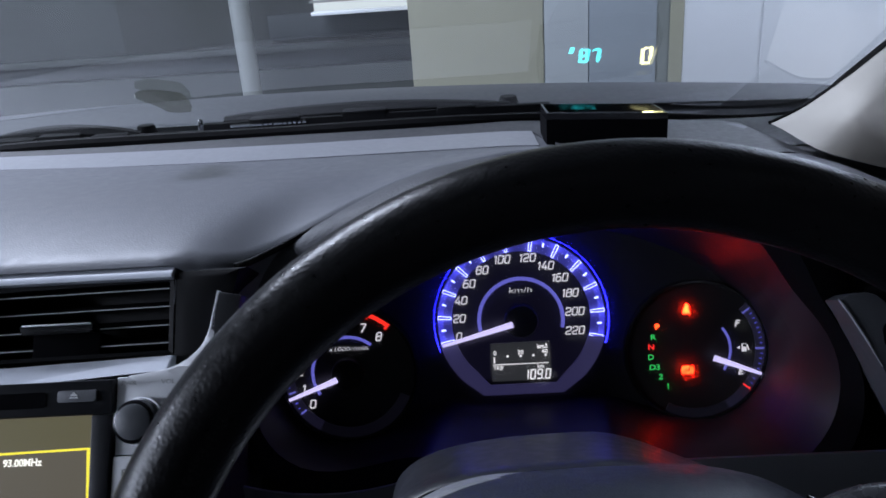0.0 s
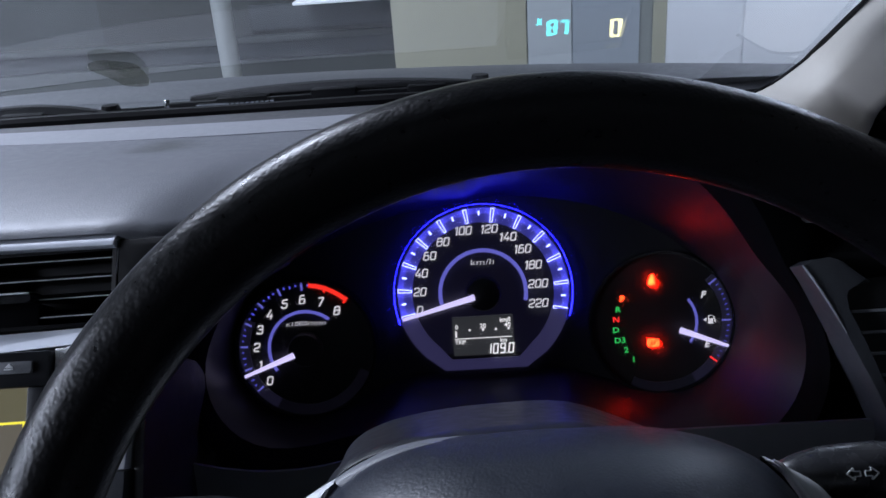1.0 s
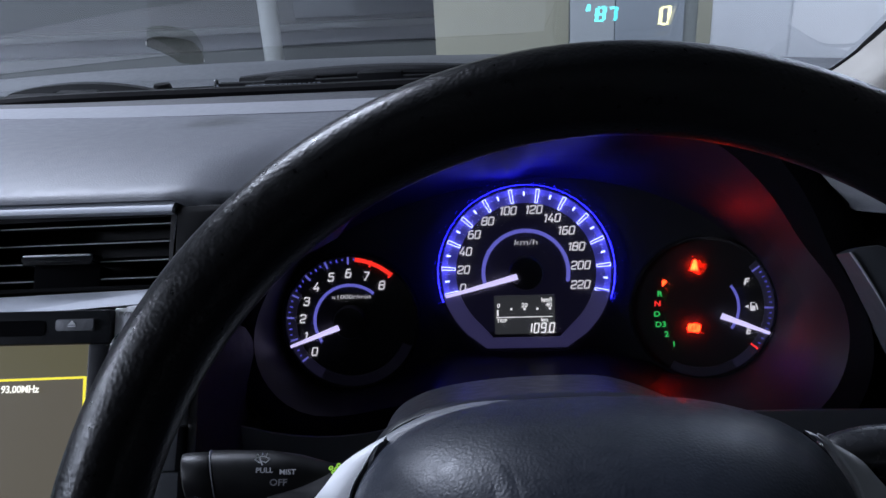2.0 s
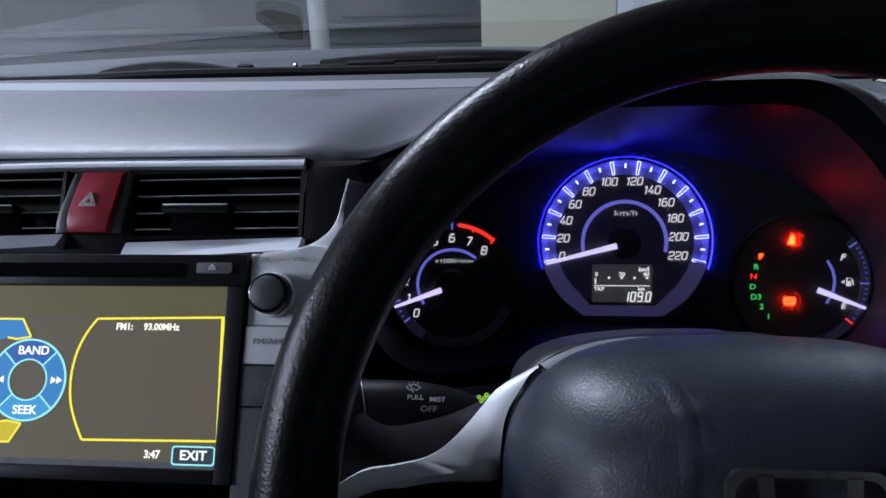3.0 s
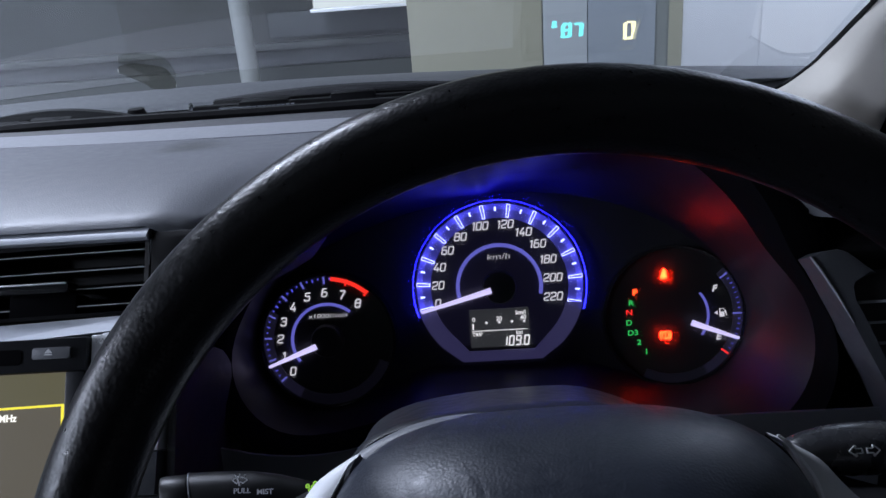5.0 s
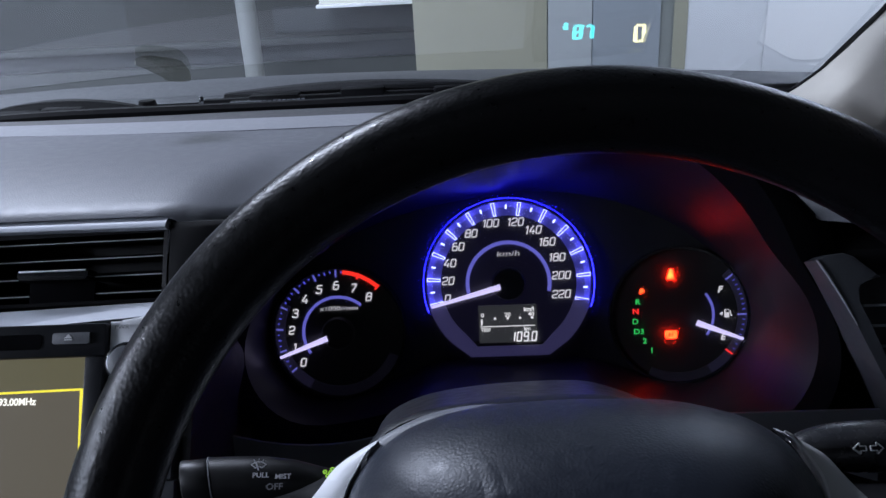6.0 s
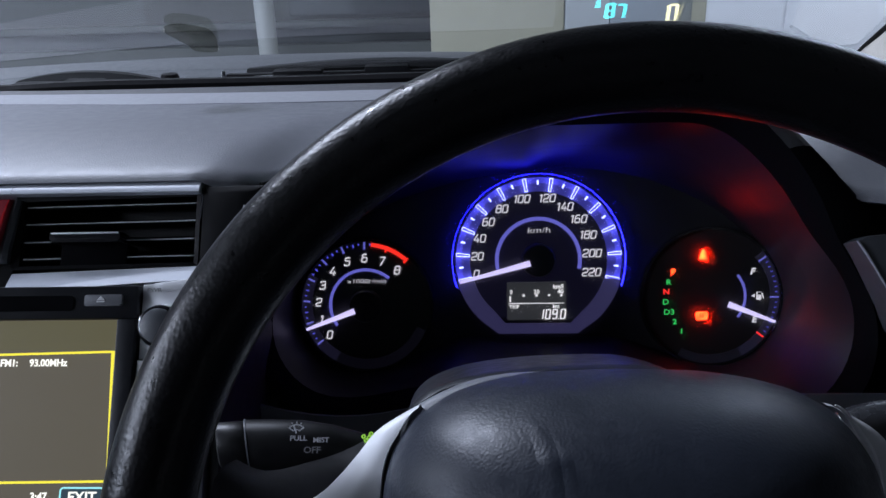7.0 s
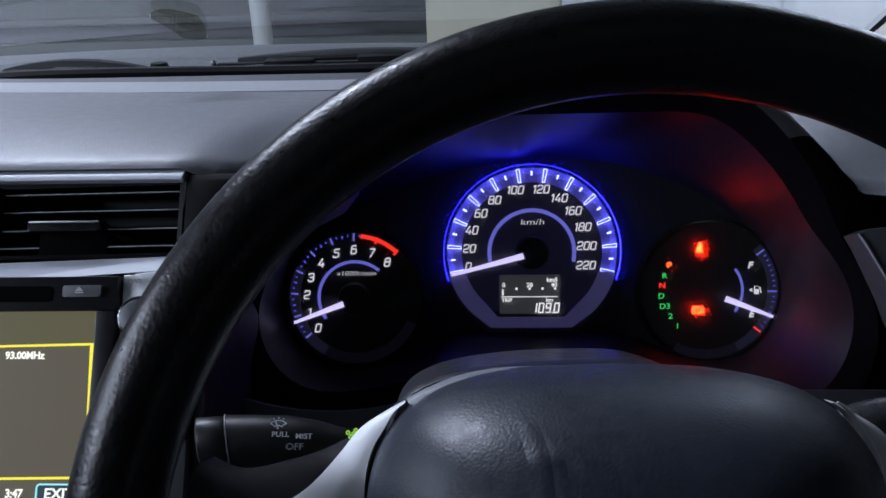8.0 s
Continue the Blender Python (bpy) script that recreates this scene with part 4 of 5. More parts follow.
bmesh.ops.scale(bm, vec=(0.64, 0.64, 1), space=Matrix.Translation((-0.1199, -0.0025, 0)), verts=bm.verts)
part("seat_belt_lamp", bm, G_RED, fuel, "glowing red seat belt symbol", DIALS, 0)
bm = arc_band(0.1197, -0.0429, 0.0031, 0.0038, 0, 360, 0.002, 0.0028, 28)
arc_band(0.1197, -0.0429, 0.0052, 0.0057, -48, 48, 0.002, 0.0028, 10, bm)
arc_band(0.1197, -0.0429, 0.0052, 0.0057, 132, 228, 0.002, 0.0028, 10, bm)
box(0.1193, 0.1201, -0.0428, -0.0406, 0.002, 0.0028, bm=bm)
box(0.1193, 0.1201, -0.0452, -0.0440, 0.002, 0.0028, bm=bm)
bmesh.ops.scale(bm, vec=(0.74, 0.74, 1), space=Matrix.Translation((-0.1197, 0.0429, 0)), verts=bm.verts)
part("brake_lamp", bm, G_RED, fuel, "glowing red brake symbol", DIALS, 0)

# specks of dust on the speedometer
rng = random.Random(7)
speck = bpy.data.meshes.new("dust_speck")
bm = prism([(0.00022 * math.cos(a), 0.00022 * math.sin(a)) for a in (0, 1.05, 2.1, 3.15, 4.2, 5.25)], 0.0, 0.0001)
bm.to_mesh(speck)
bm.free()
speck.materials.append(M_PRINTDIM)
for _ in range(34):
    ob = new("dust_speck", speck)
    ob.parent = speedo
    r, a = 0.046 * rng.random() ** 0.6, rng.uniform(0, 2 * math.pi)
    ob.matrix_world = DIALS @ Matrix.Translation((r * math.cos(a), r * math.sin(a) - 0.004, 0.0014)) @ Matrix.Diagonal((rng.uniform(0.5, 1.5),) * 2 + (1, 1))

# ---- steering wheel ----
wheel = thing("steering_wheel", WHEEL, "black grained steering wheel with silver spokes", "steering wheel")
RIM_R, RIM_T = 0.1695, 0.0150
bm = bmesh.new()
rings = []
for i in range(160):
    a = 2 * math.pi * i / 160
    ring = []
    for k in range(20):
        b = 2 * math.pi * k / 20
        r = RIM_R + RIM_T * math.cos(b)
        ring.append((r * math.cos(a), r * math.sin(a), RIM_T * 1.04 * math.sin(b)))
    rings.append(ring)
rings.append(rings[0])
loft(rings, True, False, bm)
bmesh.ops.remove_doubles(bm, verts=bm.verts, dist=1e-6)
part("rim", bm, M_RIM, wheel, "black grained leather rim", WHEEL, 80)


def pad_outline(n=72):
    knots = [(0, 0.0655), (0.038, 0.0640), (0.062, 0.0595), (0.077, 0.0535), (0.0885, 0.0440), (0.0980, 0.0270), (0.1012, 0.0), (0.097, -0.035), (0.070, -0.075), (0.035, -0.092), (0, -0.095)]
    right = along(knots, 5)
    return [(p.x, p.y) for p in right] + [(-p.x, p.y) for p in reversed(right[1:-1])]


out = pad_outline()
rings = []
for s, z in ((0.97, -0.105), (1.0, -0.095), (1.0, -0.078), (0.985, -0.068), (0.95, -0.057), (0.88, -0.043), (0.76, -0.029), (0.6, -0.017), (0.4, -0.009), (0.2, -0.005), (0.03, -0.004)):
    rings.append([(x * s, y * s, z) for x, y in out])
edge_top = [q for q in along([(-0.0845, 0.0515, 0), (-0.076, 0.0560, 0), (-0.0615, 0.0612, 0), (-0.0375, 0.0650, 0), (0.0, 0.0660, 0), (0.0375, 0.0643, 0), (0.0615, 0.0598, 0), (0.076, 0.0540, 0), (0.0845, 0.0480, 0)], 5)]
cover_rings = list(rings)
airbag = part("airbag_cover", loft(rings, True, True), M_AIRBAG, wheel, "dark grey grained airbag cover", WHEEL, 60)
rings = []
for q in edge_top:
    sink = 0.005 * smoothstep(-0.02, 0.075, q.x) + 0.013 * (1 - (q.x / 0.0845) ** 2)
    q = q - Vector((0, 0.005 * smoothstep(-0.01, 0.05, q.x), 0))
    rings.append([(q.x, q.y, -0.083 - sink), (q.x, q.y + 0.0004 - 0.15 * sink, -0.076 - sink), (q.x * 0.985, q.y * 0.985, -0.0715 - sink), (q.x * 0.96, q.y * 0.955, -0.0705 - sink), (q.x * 0.95, q.y * 0.94, -0.078 - sink)])
# the highlight on the cover's edge, put in as a paler band
part("edge_band", loft(rings, True, True), M_EDGE, airbag, "grained upper edge of the cover, paler for its highlight", WHEEL, 60)
cover = BVHTree.FromBMesh(loft(cover_rings, True, True))


def on_cover(x, y):
    hit = cover.ray_cast(Vector((x, y, 0.1)), Vector((0, 0, -1)))[0]
    return hit.z if hit else -0.05


for path, half, high in (([(-0.0405, 0.0500), (-0.0365, 0.0430), (-0.0345, 0.0330), (-0.0345, 0.0200), (-0.0365, 0.0030)], 0.0060, 0.0006), ([(-0.0330, 0.0480), (-0.0300, 0.0400), (-0.0285, 0.0300), (-0.0290, 0.0180)], 0.0045, 0.0003)):
    line = along([(*q, 0) for q in path], 6)
    rings = []
    for i, q in enumerate(line):
        k = math.sin(math.pi * (i + 0.5) / len(line)) ** 0.7
        rings.append([(q.x + half * u, q.y, on_cover(q.x + half * u, q.y) - 0.0001 + high * k * h) for u, h in ((-1, -0.3), (-0.6, 0.35), (-0.2, 0.95), (0.15, 1.0), (0.5, 0.45), (1, -0.3))])
    part("crease", loft(rings, False, False), M_AIRBAG, airbag, "faint raised crease", WHEEL, 80)
bm = bmesh.new()
ring = [(p[0] * 1.0, p[1]) for p in rounded(-0.026, 0.026, -0.021, 0.021, 0.007, 6)]
loft([[(x, y, -0.004), (x, y, 0.001), (x * 0.9, y * 0.88, 0.001), (x * 0.9, y * 0.88, -0.004)] for x, y in ring + ring[:1]], True, False, bm)
for side in (-1, 1):
    prism([(side * 0.0165, 0.0195), (side * 0.0115, 0.0195), (side * 0.0080, -0.0195), (side * 0.0130, -0.0195)], -0.004, 0.001, bm)
box(-0.011, 0.011, -0.004, 0.001, -0.004, 0.0005, bm=bm)
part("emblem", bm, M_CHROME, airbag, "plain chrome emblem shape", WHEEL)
for side in (-1, 1):
    top = along([(0.0850, 0.0510), (0.0935, 0.0465), (0.1035, 0.0400), (0.1110, 0.0310), (0.1190, 0.0218), (0.1262, 0.0152), (0.1335, 0.0120), (0.1436, 0.0111), (0.1506, 0.0112), (0.1560, 0.0095), (0.166, 0.0030)], 5)
    bot = along([(0.0850, 0.0502), (0.0890, 0.0470), (0.0936, 0.0395), (0.0980, 0.0318), (0.1005, 0.0220), (0.1015, 0.0100), (0.1022, 0.0018), (0.1210, 0.0003), (0.1378, 0.0010), (0.1500, 0.0020), (0.166, -0.0040)], 5)
    back = along([(0.0843, 0.0522), (0.0922, 0.0395), (0.0990, 0.0250), (0.1012, 0.0100), (0.1040, -0.0020), (0.1250, -0.0120), (0.168, -0.0130)], 5)
    rings = []
    for i, (p, q) in enumerate(zip(top, bot)):
        za, zb = -0.079 + 0.066 * smoothstep(0.112, 0.176, p.x), -0.074 + 0.061 * smoothstep(0.112, 0.176, q.x)
        mid = (p + q) / 2
        zm = (za + zb) / 2 + 0.0012
        fall = 0.006 * smoothstep(22, 32, i)          # the lower edge rolls away
        low_ = q.lerp(mid, 0.35)
        rings.append([(side * p.x, p.y, za - 0.006), (side * p.x, p.y, za), (side * mid.x, mid.y, zm), (side * low_.x, low_.y, zb + 0.3 * (zm - zb) - 0.1 * fall), (side * q.x, q.y, zb - fall), (side * q.x, q.y, zb - 0.006 - fall)])
    part("spoke", loft(rings, True, True), M_SILVER, wheel, "silver painted spoke trim", WHEEL, 50)
    if side > 0:
        # highlight along the right spoke's edge, put in as a thin bright bar
        part("spoke_highlight", tube([(q.x + 0.0006, q.y + 0.0006, -0.0735 + 0.061 * smoothstep(0.112, 0.176, q.x)) for q in bot[:26]], [0.0004 + 0.0010 * math.sin(math.pi * (k + 0.5) / 26) for k in range(26)], 6), M_SATIN, wheel, "highlight on the spoke edge, put in as a thin bar", WHEEL)
    arm = along([(0.0900, 0.0470), (0.1000, 0.0415), (0.1095, 0.0345), (0.1250, 0.0275), (0.1400, 0.0235), (0.1515, 0.0235), (0.160, 0.0300)], 5)
    rings = []
    for p, q in zip(arm, back):
        za = -0.093 + 0.066 * smoothstep(0.118, 0.180, p.x)
        mid = p.lerp(q, 0.45)
        rings.append([(side * p.x, p.y, za - 0.010), (side * (p.x + mid.x) / 2, p.y - 0.004, za - 0.003), (side * mid.x, mid.y, za), (side * q.x, q.y - 0.028, za - 0.002), (side * q.x, q.y - 0.028, za - 0.024), (side * p.x, p.y, za - 0.024)])
    part("spoke_back", loft(rings, True, True), M_RUBBER, wheel, "black back of the spoke", WHEEL, 60)
for side in (-1, 1):
    part("lower_spoke", tube([(side * 0.035, -0.07, -0.07), (side * 0.045, -0.12, -0.045), (side * 0.05, -0.162, -0.005)], [0.016, 0.013, 0.012], 12), M_SILVER, wheel, "silver lower spoke", WHEEL)
part("hub", lathe([(0.05, -0.19), (0.05, -0.12), (0.052, -0.10), (0.052, -0.09)], 32), M_BLACK, wheel, "black hub", WHEEL)

# ---- steering column with its two stalks ----
M_SHROUD = surface("shroud_plastic", (0.015, 0.0165, 0.021), 0.36, spec=0.50, grain=0.15, grain_scale=900, vary=0.08)
column = thing("steering_column", WHEEL, "grey plastic steering column shroud", "steering column", base=(0, -0.05, -0.2))
knots = [(-0.002, 0.0705), (0.040, 0.0690), (0.076, 0.0630), (0.096, 0.0500), (0.101, 0.0250), (0.102, -0.010), (0.090, -0.050), (0.05, -0.075), (0, -0.08)]
half = along(knots, 5)
out = [(p.x * 0.94, p.y - 0.014 * smoothstep(0.01, 0.08, p.x) * (p.y > 0)) for p in half] + [(-p.x, p.y) for p in reversed(half[1:-1])]
rings = [[(x * s, y * s, z) for x, y in out] for s, z in ((0.93, -0.089), (0.95, -0.092), (0.955, -0.100), (0.96, -0.120), (0.975, -0.148), (1.0, -0.178), (0.995, -0.184), (0.96, -0.188), (0.6, -0.190))]
part("shroud", loft(rings, True, True), M_SHROUD, column, "grey plastic shroud", WHEEL, 45)



def slant_end(x):
    """The stalk's end is cut aslant, turned towards the driver."""
    return 0.24 * (1 - smoothstep(-0.150, -0.110, x))


wiper_stalk = thing("wiper_stalk", COCKPIT, "black wiper stalk with white markings", "stalk", base=(-0.09, -0.23, 0.0))
rings = []
for x, z, r in ((-0.1662, 0.0123, 0.010), (-0.1655, 0.0123, 0.0120), (-0.1640, 0.0123, 0.0126), (-0.1535, 0.0123, 0.0134), (-0.1525, 0.0123, 0.0128)):
    rings.append([(x - slant_end(x) * r * math.cos(b), -0.238 + 0.8 * r * math.cos(b), z - 0.0008 + 0.92 * r * math.sin(b)) for b in (2 * math.pi * k / 28 for k in range(28))])
part("end_cap", loft(rings, True, True), M_STALKMATT, wiper_stalk, "turning end cap")
rings = []
for x, z, r in ((-0.1528, 0.0123, 0.0122), (-0.1515, 0.0123, 0.0140), (-0.140, 0.0124, 0.0140), (-0.125, 0.0122, 0.0138), (-0.112, 0.0108, 0.0128), (-0.098, 0.0082, 0.0108), (-0.086, 0.0060, 0.0095), (-0.07, 0.004, 0.0090)):
    rings.append([(x - slant_end(x) * r * math.cos(b), -0.238 + 0.8 * r * math.cos(b), z - 0.0008 + 0.92 * r * math.sin(b)) for b in (2 * math.pi * k / 28 for k in range(28))])
part("arm", loft(rings, True, True), M_STALKMATT, wiper_stalk, "black plastic arm")
part("ring_mark", tube([(-0.1518 - slant_end(-0.1518) * 0.0139 * math.cos(b), -0.238 + 0.8 * 0.0139 * math.cos(b), 0.0115 + 0.92 * 0.0139 * math.sin(b)) for b in (2 * math.pi * k / 28 for k in range(28))], 0.0005, 5, True), M_GREY, wiper_stalk, "grey ring")
STALK_FACE = COCKPIT @ pose(-0.1265, -0.2440, 0.0225, 50, 0, 0)


def stalk_mark(text, size, x, y, material=M_PRINTSOFT):
    part_mesh("marking", letters(text, size, x, y, 0.0022, weight=0.015, wide=1.15), material, wiper_stalk, space=STALK_FACE, smooth=0)


stalk_mark("PULL", 0.0031, 0.0018, -0.0018)
stalk_mark("MIST", 0.0031, 0.0122, -0.0026)
stalk_mark("OFF", 0.0039, 0.0083, -0.0070, M_PRINTDIM)
bm = arc_band(0.0, -0.0022, 0.0046, 0.0051, 40, 140, 0.0018, 0.0022, 14)
arc_band(0.0, -0.0022, 0.0018, 0.0023, 40, 140, 0.0018, 0.0022, 10, bm)
for a in (40, 140):
    line2d(polar(0.0, -0.0022, 0.0018, a), polar(0.0, -0.0022, 0.0051, a), 0.0005, 0.0005, 0.0018, 0.0022, bm)
line2d((0.0, -0.0022), (-0.0016, 0.0026), 0.0007, 0.0007, 0.0018, 0.0022, bm)
for a in (65, 90, 115):
    line2d(polar(0.0, -0.0015, 0.0049, a), polar(0.0, -0.0015, 0.0060, a), 0.0005, 0.0005, 0.0018, 0.0022, bm)
part("wiper_symbol", bm, M_PRINTSOFT, wiper_stalk, space=STALK_FACE @ Matrix.Translation((0.0006, 0.0022, 0)) @ Matrix.Diagonal((0.90, 0.78, 1, 1)), smooth=0)
bm = bmesh.new()
for cx, cy in ((0.0, 0.0), (0.0026, 0.0010), (-0.0026, 0.0008), (0.0010, 0.0028), (-0.0014, -0.0024), (0.0022, -0.0020)):
    arc_band(cx * 0.95, cy * 0.55, 0.0004, 0.0010, 0, 360, 0, 0.0008, 12, bm)
part("green_symbol", bm, G_GREENKNOB, wiper_stalk, "green lit symbol", COCKPIT @ pose(-0.0925, -0.2465, 0.0228, 60, 0, 0), 0)

indicator = thing("indicator_stalk", COCKPIT, "glossy black indicator stalk with white arrows", "stalk", base=(0.12, -0.23, 0.0))
rings = []
for x, dz, r in ((0.113, -0.001, 0.0030), (0.117, 0.0, 0.0058), (0.124, 0.0005, 0.0085), (0.134, 0.001, 0.0105), (0.146, 0.001, 0.0115), (0.160, 0.001, 0.0117), (0.1685, 0.0, 0.0112)):
    rings.append([(x, -0.236 + r * math.cos(b), 0.0205 + dz + r * math.sin(b)) for b in (2 * math.pi * k / 28 for k in range(28))])
part("arm", loft(rings, True, True), M_STALK, indicator, "black plastic arm")
rings = [[(x, -0.236 + r * math.cos(b), 0.0205 + r * math.sin(b)) for b in (2 * math.pi * k / 28 for k in range(28))] for x, r in ((0.1688, 0.0100), (0.1695, 0.0118), (0.200, 0.0118), (0.206, 0.0105))]
part("switch_ring", loft(rings, True, True), M_STALK, indicator, "turning light switch")
ARROWS = COCKPIT @ pose(0.1465, -0.2445, 0.0266, 48, 0, 0)
bm = bmesh.new()
for side in (-1, 1):
    pts = [(side * 0.0010, 0.0010), (side * 0.0036, 0.0010), (side * 0.0036, 0.0024), (side * 0.0064, 0.0), (side * 0.0036, -0.0024), (side * 0.0036, -0.0010), (side * 0.0010, -0.0010)]
    for p, q in zip(pts, pts[1:] + pts[:1]):
        line2d(p, q, 0.0005, 0.0005, 0.0, 0.0022, bm)
part("arrow_symbols", bm, M_PRINT, indicator, "outlined white arrows", ARROWS, 0)

# ---- centre of the dashboard: vents, hazard switch, radio ----
VENT = STACK @ pose(0, 0, -0.018)


def trim_strip(ends):
    """The bright moulding under the pad, leaning back; ends are (x, rise)."""
    return loft([[(x, y + d, z) for y, z in ((0.0632, -0.006), (0.0632, 0.0046), (0.0638, 0.0062), (0.0658, 0.0058), (0.0686, 0.0036), (0.0720, -0.0010), (0.0720, -0.006))] for x, d in ends], True, True)


def vent(x0, x1, tab):
    v = thing("centre_air_vent", VENT, "black air vent with bright-edged horizontal slats", "air vent", "centre air vents", ((x0 + x1) / 2, 0.01, 0))
    bm = bmesh.new()
    o, i = [(x0 - 0.001, 0.0175), (x1 + 0.001, 0.0190), (x1 + 0.001, 0.0665), (x0 - 0.001, 0.0645)], [(x0 + 0.004, 0.0200), (x1 - 0.002, 0.0212), (x1 - 0.002, 0.0622), (x0 + 0.004, 0.0605)]
    for k in range(4):
        a, b, c, d = o[k], o[(k + 1) % 4], i[(k + 1) % 4], i[k]
        loft([[(*a, -0.03), (*a, 0.001), (*d, 0.0), (*d, -0.03)], [(*b, -0.03), (*b, 0.001), (*c, 0.0), (*c, -0.03)]], True, True, bm)
    part("surround", bm, M_BLADE, v, "black surround", VENT)
    if tab[1] > -0.3:
        part("end_edge", tube([(x1 + 0.0012, 0.0672, 0.0008), (x1 + 0.0022, 0.0610, 0.0012), (x1 + 0.0014, 0.0480, 0.0010)], [0.0003, 0.0006, 0.0003], 6), M_GREY, v, "grey edge at the end", VENT)
    part("cavity", box(x0, x1, 0.018, 0.066, -0.034, -0.030), M_BLACK, v, space=VENT)
    part("top_trim", trim_strip([(x0 - 0.002, 0.0002 if tab[1] > -0.3 else -0.0022), (x1 + 0.001, 0.0)]), M_MOULD, v, "satin silver strip", VENT)
    dip = 0.0 if tab[1] > -0.3 else 0.0035            # the passenger side is set deeper so that it falls in shade
    part("bottom_trim", loft([[(xa, ya + dip, 0.0160 - 2 * dip), (xa + 0.001, yb + dip, 0.0100 - 2 * dip), (xa + 0.001, yb, -0.010), (xa, ya, -0.010)] for xa, ya, yb in ((x0 + 0.0054, 0.0016, 0.0138), (x1 + (0.0030 if tab[1] > -0.3 else 0.0035), 0.0085, 0.0172))], True, True), M_MOULD, v, "satin silver strip", VENT)
    for k, s in enumerate((0.0570, 0.0462, 0.0350, 0.0245)):
        rise = 0.0012
        slat = part("slat", loft([[(x, s - 0.0012 + d, -0.002), (x, s + 0.0012 + d, -0.002), (x, s + 0.0065 + d, -0.024), (x, s + 0.0045 + d, -0.024)] for x, d in ((x0 + 0.005, 0.0), (x1 - 0.0022, rise))], True, True), M_LIP, v, "black slat", VENT)
        part("slat_edge", loft([[(x, s - 0.0003 + d, -0.0022), (x, s + 0.0004 + d, -0.0022), (x, s + 0.0004 + d, -0.0014), (x, s - 0.0003 + d, -0.0006)] for x, d in ((x0 + 0.0055, 0.0), (x1 - 0.0026, rise))], True, True), M_SATIN, slat, "bright front edge", VENT)
    part("tab", prism(rounded(tab[0], tab[1], 0.0330, 0.0394, 0.0015), -0.004, 0.0085, bevel=0.0015), M_GLOSS, v, "sliding tab", VENT)
    part("tab_edge", box(tab[0] + 0.001, tab[1] - 0.001, 0.0378, 0.0388, 0.0080, 0.0094, 0.0004), M_SATIN, v, "chrome edge of the tab", VENT)
    part("tab_stem", box(tab[0] + 0.003, tab[1] + 0.001, 0.0190, 0.0335, -0.016, 0.000, 0.001), M_LIP, v, "black stem of the tab", VENT)


vent(-0.3270, -0.2126, (-0.3005, -0.2570))
vent(-0.4880, -0.3716, (-0.4435, -0.4000))
hazard = thing("hazard_switch", VENT, "dark red hazard switch with a white triangle", "switch", base=(-0.35, 0.02, 0))
LEFT = along([(-0.3630, 0.0215), (-0.3628, 0.0300), (-0.3615, 0.0410), (-0.3577, 0.0612)], 4)
RIGHT = along([(-0.3364, 0.0215), (-0.3345, 0.0300), (-0.3322, 0.0410), (-0.3296, 0.0612)], 4)
rows = []
for k, (a, b) in enumerate(zip(LEFT, RIGHT)):
    t = k / (len(LEFT) - 1)
    z = 0.0020 + 0.0065 * math.sin(math.pi * min(1.0, 0.18 + 0.75 * t)) ** 0.7
    rows.append([(a.x, a.y, -0.006), (a.x, a.y, z - 0.0016), (a.x + 0.0005, a.y, z - 0.0004), (a.x + 0.0016, a.y, z), (b.x - 0.0016, b.y, z), (b.x - 0.0005, b.y, z - 0.0004), (b.x, b.y, z - 0.0016), (b.x, b.y, -0.006)])
part("button", loft(rows, True, True), M_HAZARD, hazard, "dark red translucent button", VENT, 40)
# light on the button's right edge, put in as a brighter red strip
part("side_glow", tube([(b.x - 0.0011, b.y, r[4][2] - 0.0004) for b, r in list(zip(RIGHT, rows))[6:]], [0.0002 + 0.0009 * math.sin(math.pi * (k + 0.5) / 7) for k in range(len(RIGHT) - 6)], 6), surface("lit_red_edge", (0.8, 0.03, 0.04), 0.25), hazard, "lit edge of the button, put in as brighter red", VENT)
bm = bmesh.new()
for r, w in ((0.0062, 0.0007), (0.0036, 0.0007)):
    tri = [(-0.3493 + 1.0 * r * math.cos(radians(a)) + 0.20 * r * math.sin(radians(a)), 0.0410 + 0.92 * r * math.sin(radians(a))) for a in (90, 210, 330)]
    for p, q in zip(tri, tri[1:] + tri[:1]):
        line2d(p, q, w, w, 0.0070, 0.0089, bm)
part("triangle_symbol", bm, M_PRINT, hazard, "white double triangle", VENT, 0)
for curve, w0, w1 in ((LEFT, -0.0098, -0.0068), (RIGHT, 0.0072, 0.0052)):
    rings = []
    for k, p in enumerate(curve):
        t = k / (len(curve) - 1)
        w = w0 + (w1 - w0) * t
        z = 0.0006 + 0.0040 * math.sin(math.pi * min(1.0, 0.2 + 0.7 * t))
        rings.append([(p.x + 0.15 * w, p.y, -0.006), (p.x + 0.15 * w, p.y, z), (p.x + 0.6 * w, p.y, z + 0.0008), (p.x + w, p.y, z - 0.0006), (p.x + w, p.y, -0.006)])
    part("side_trim", loft(rings, True, True), M_GREY, hazard, "satin grey side strip", VENT, 40)
part("top_trim", trim_strip([(-0.3723, 0.0), (-0.3292, 0.0002)]), M_MOULD, hazard, "satin silver strip over the switch", VENT)
part("base", prism([(-0.3690, -0.002), (-0.3240, -0.002), (-0.3262, 0.0210), (-0.3655, 0.0210)], -0.02, 0.001, bevel=0.001), M_BLADE, hazard, "gloss black base", VENT)

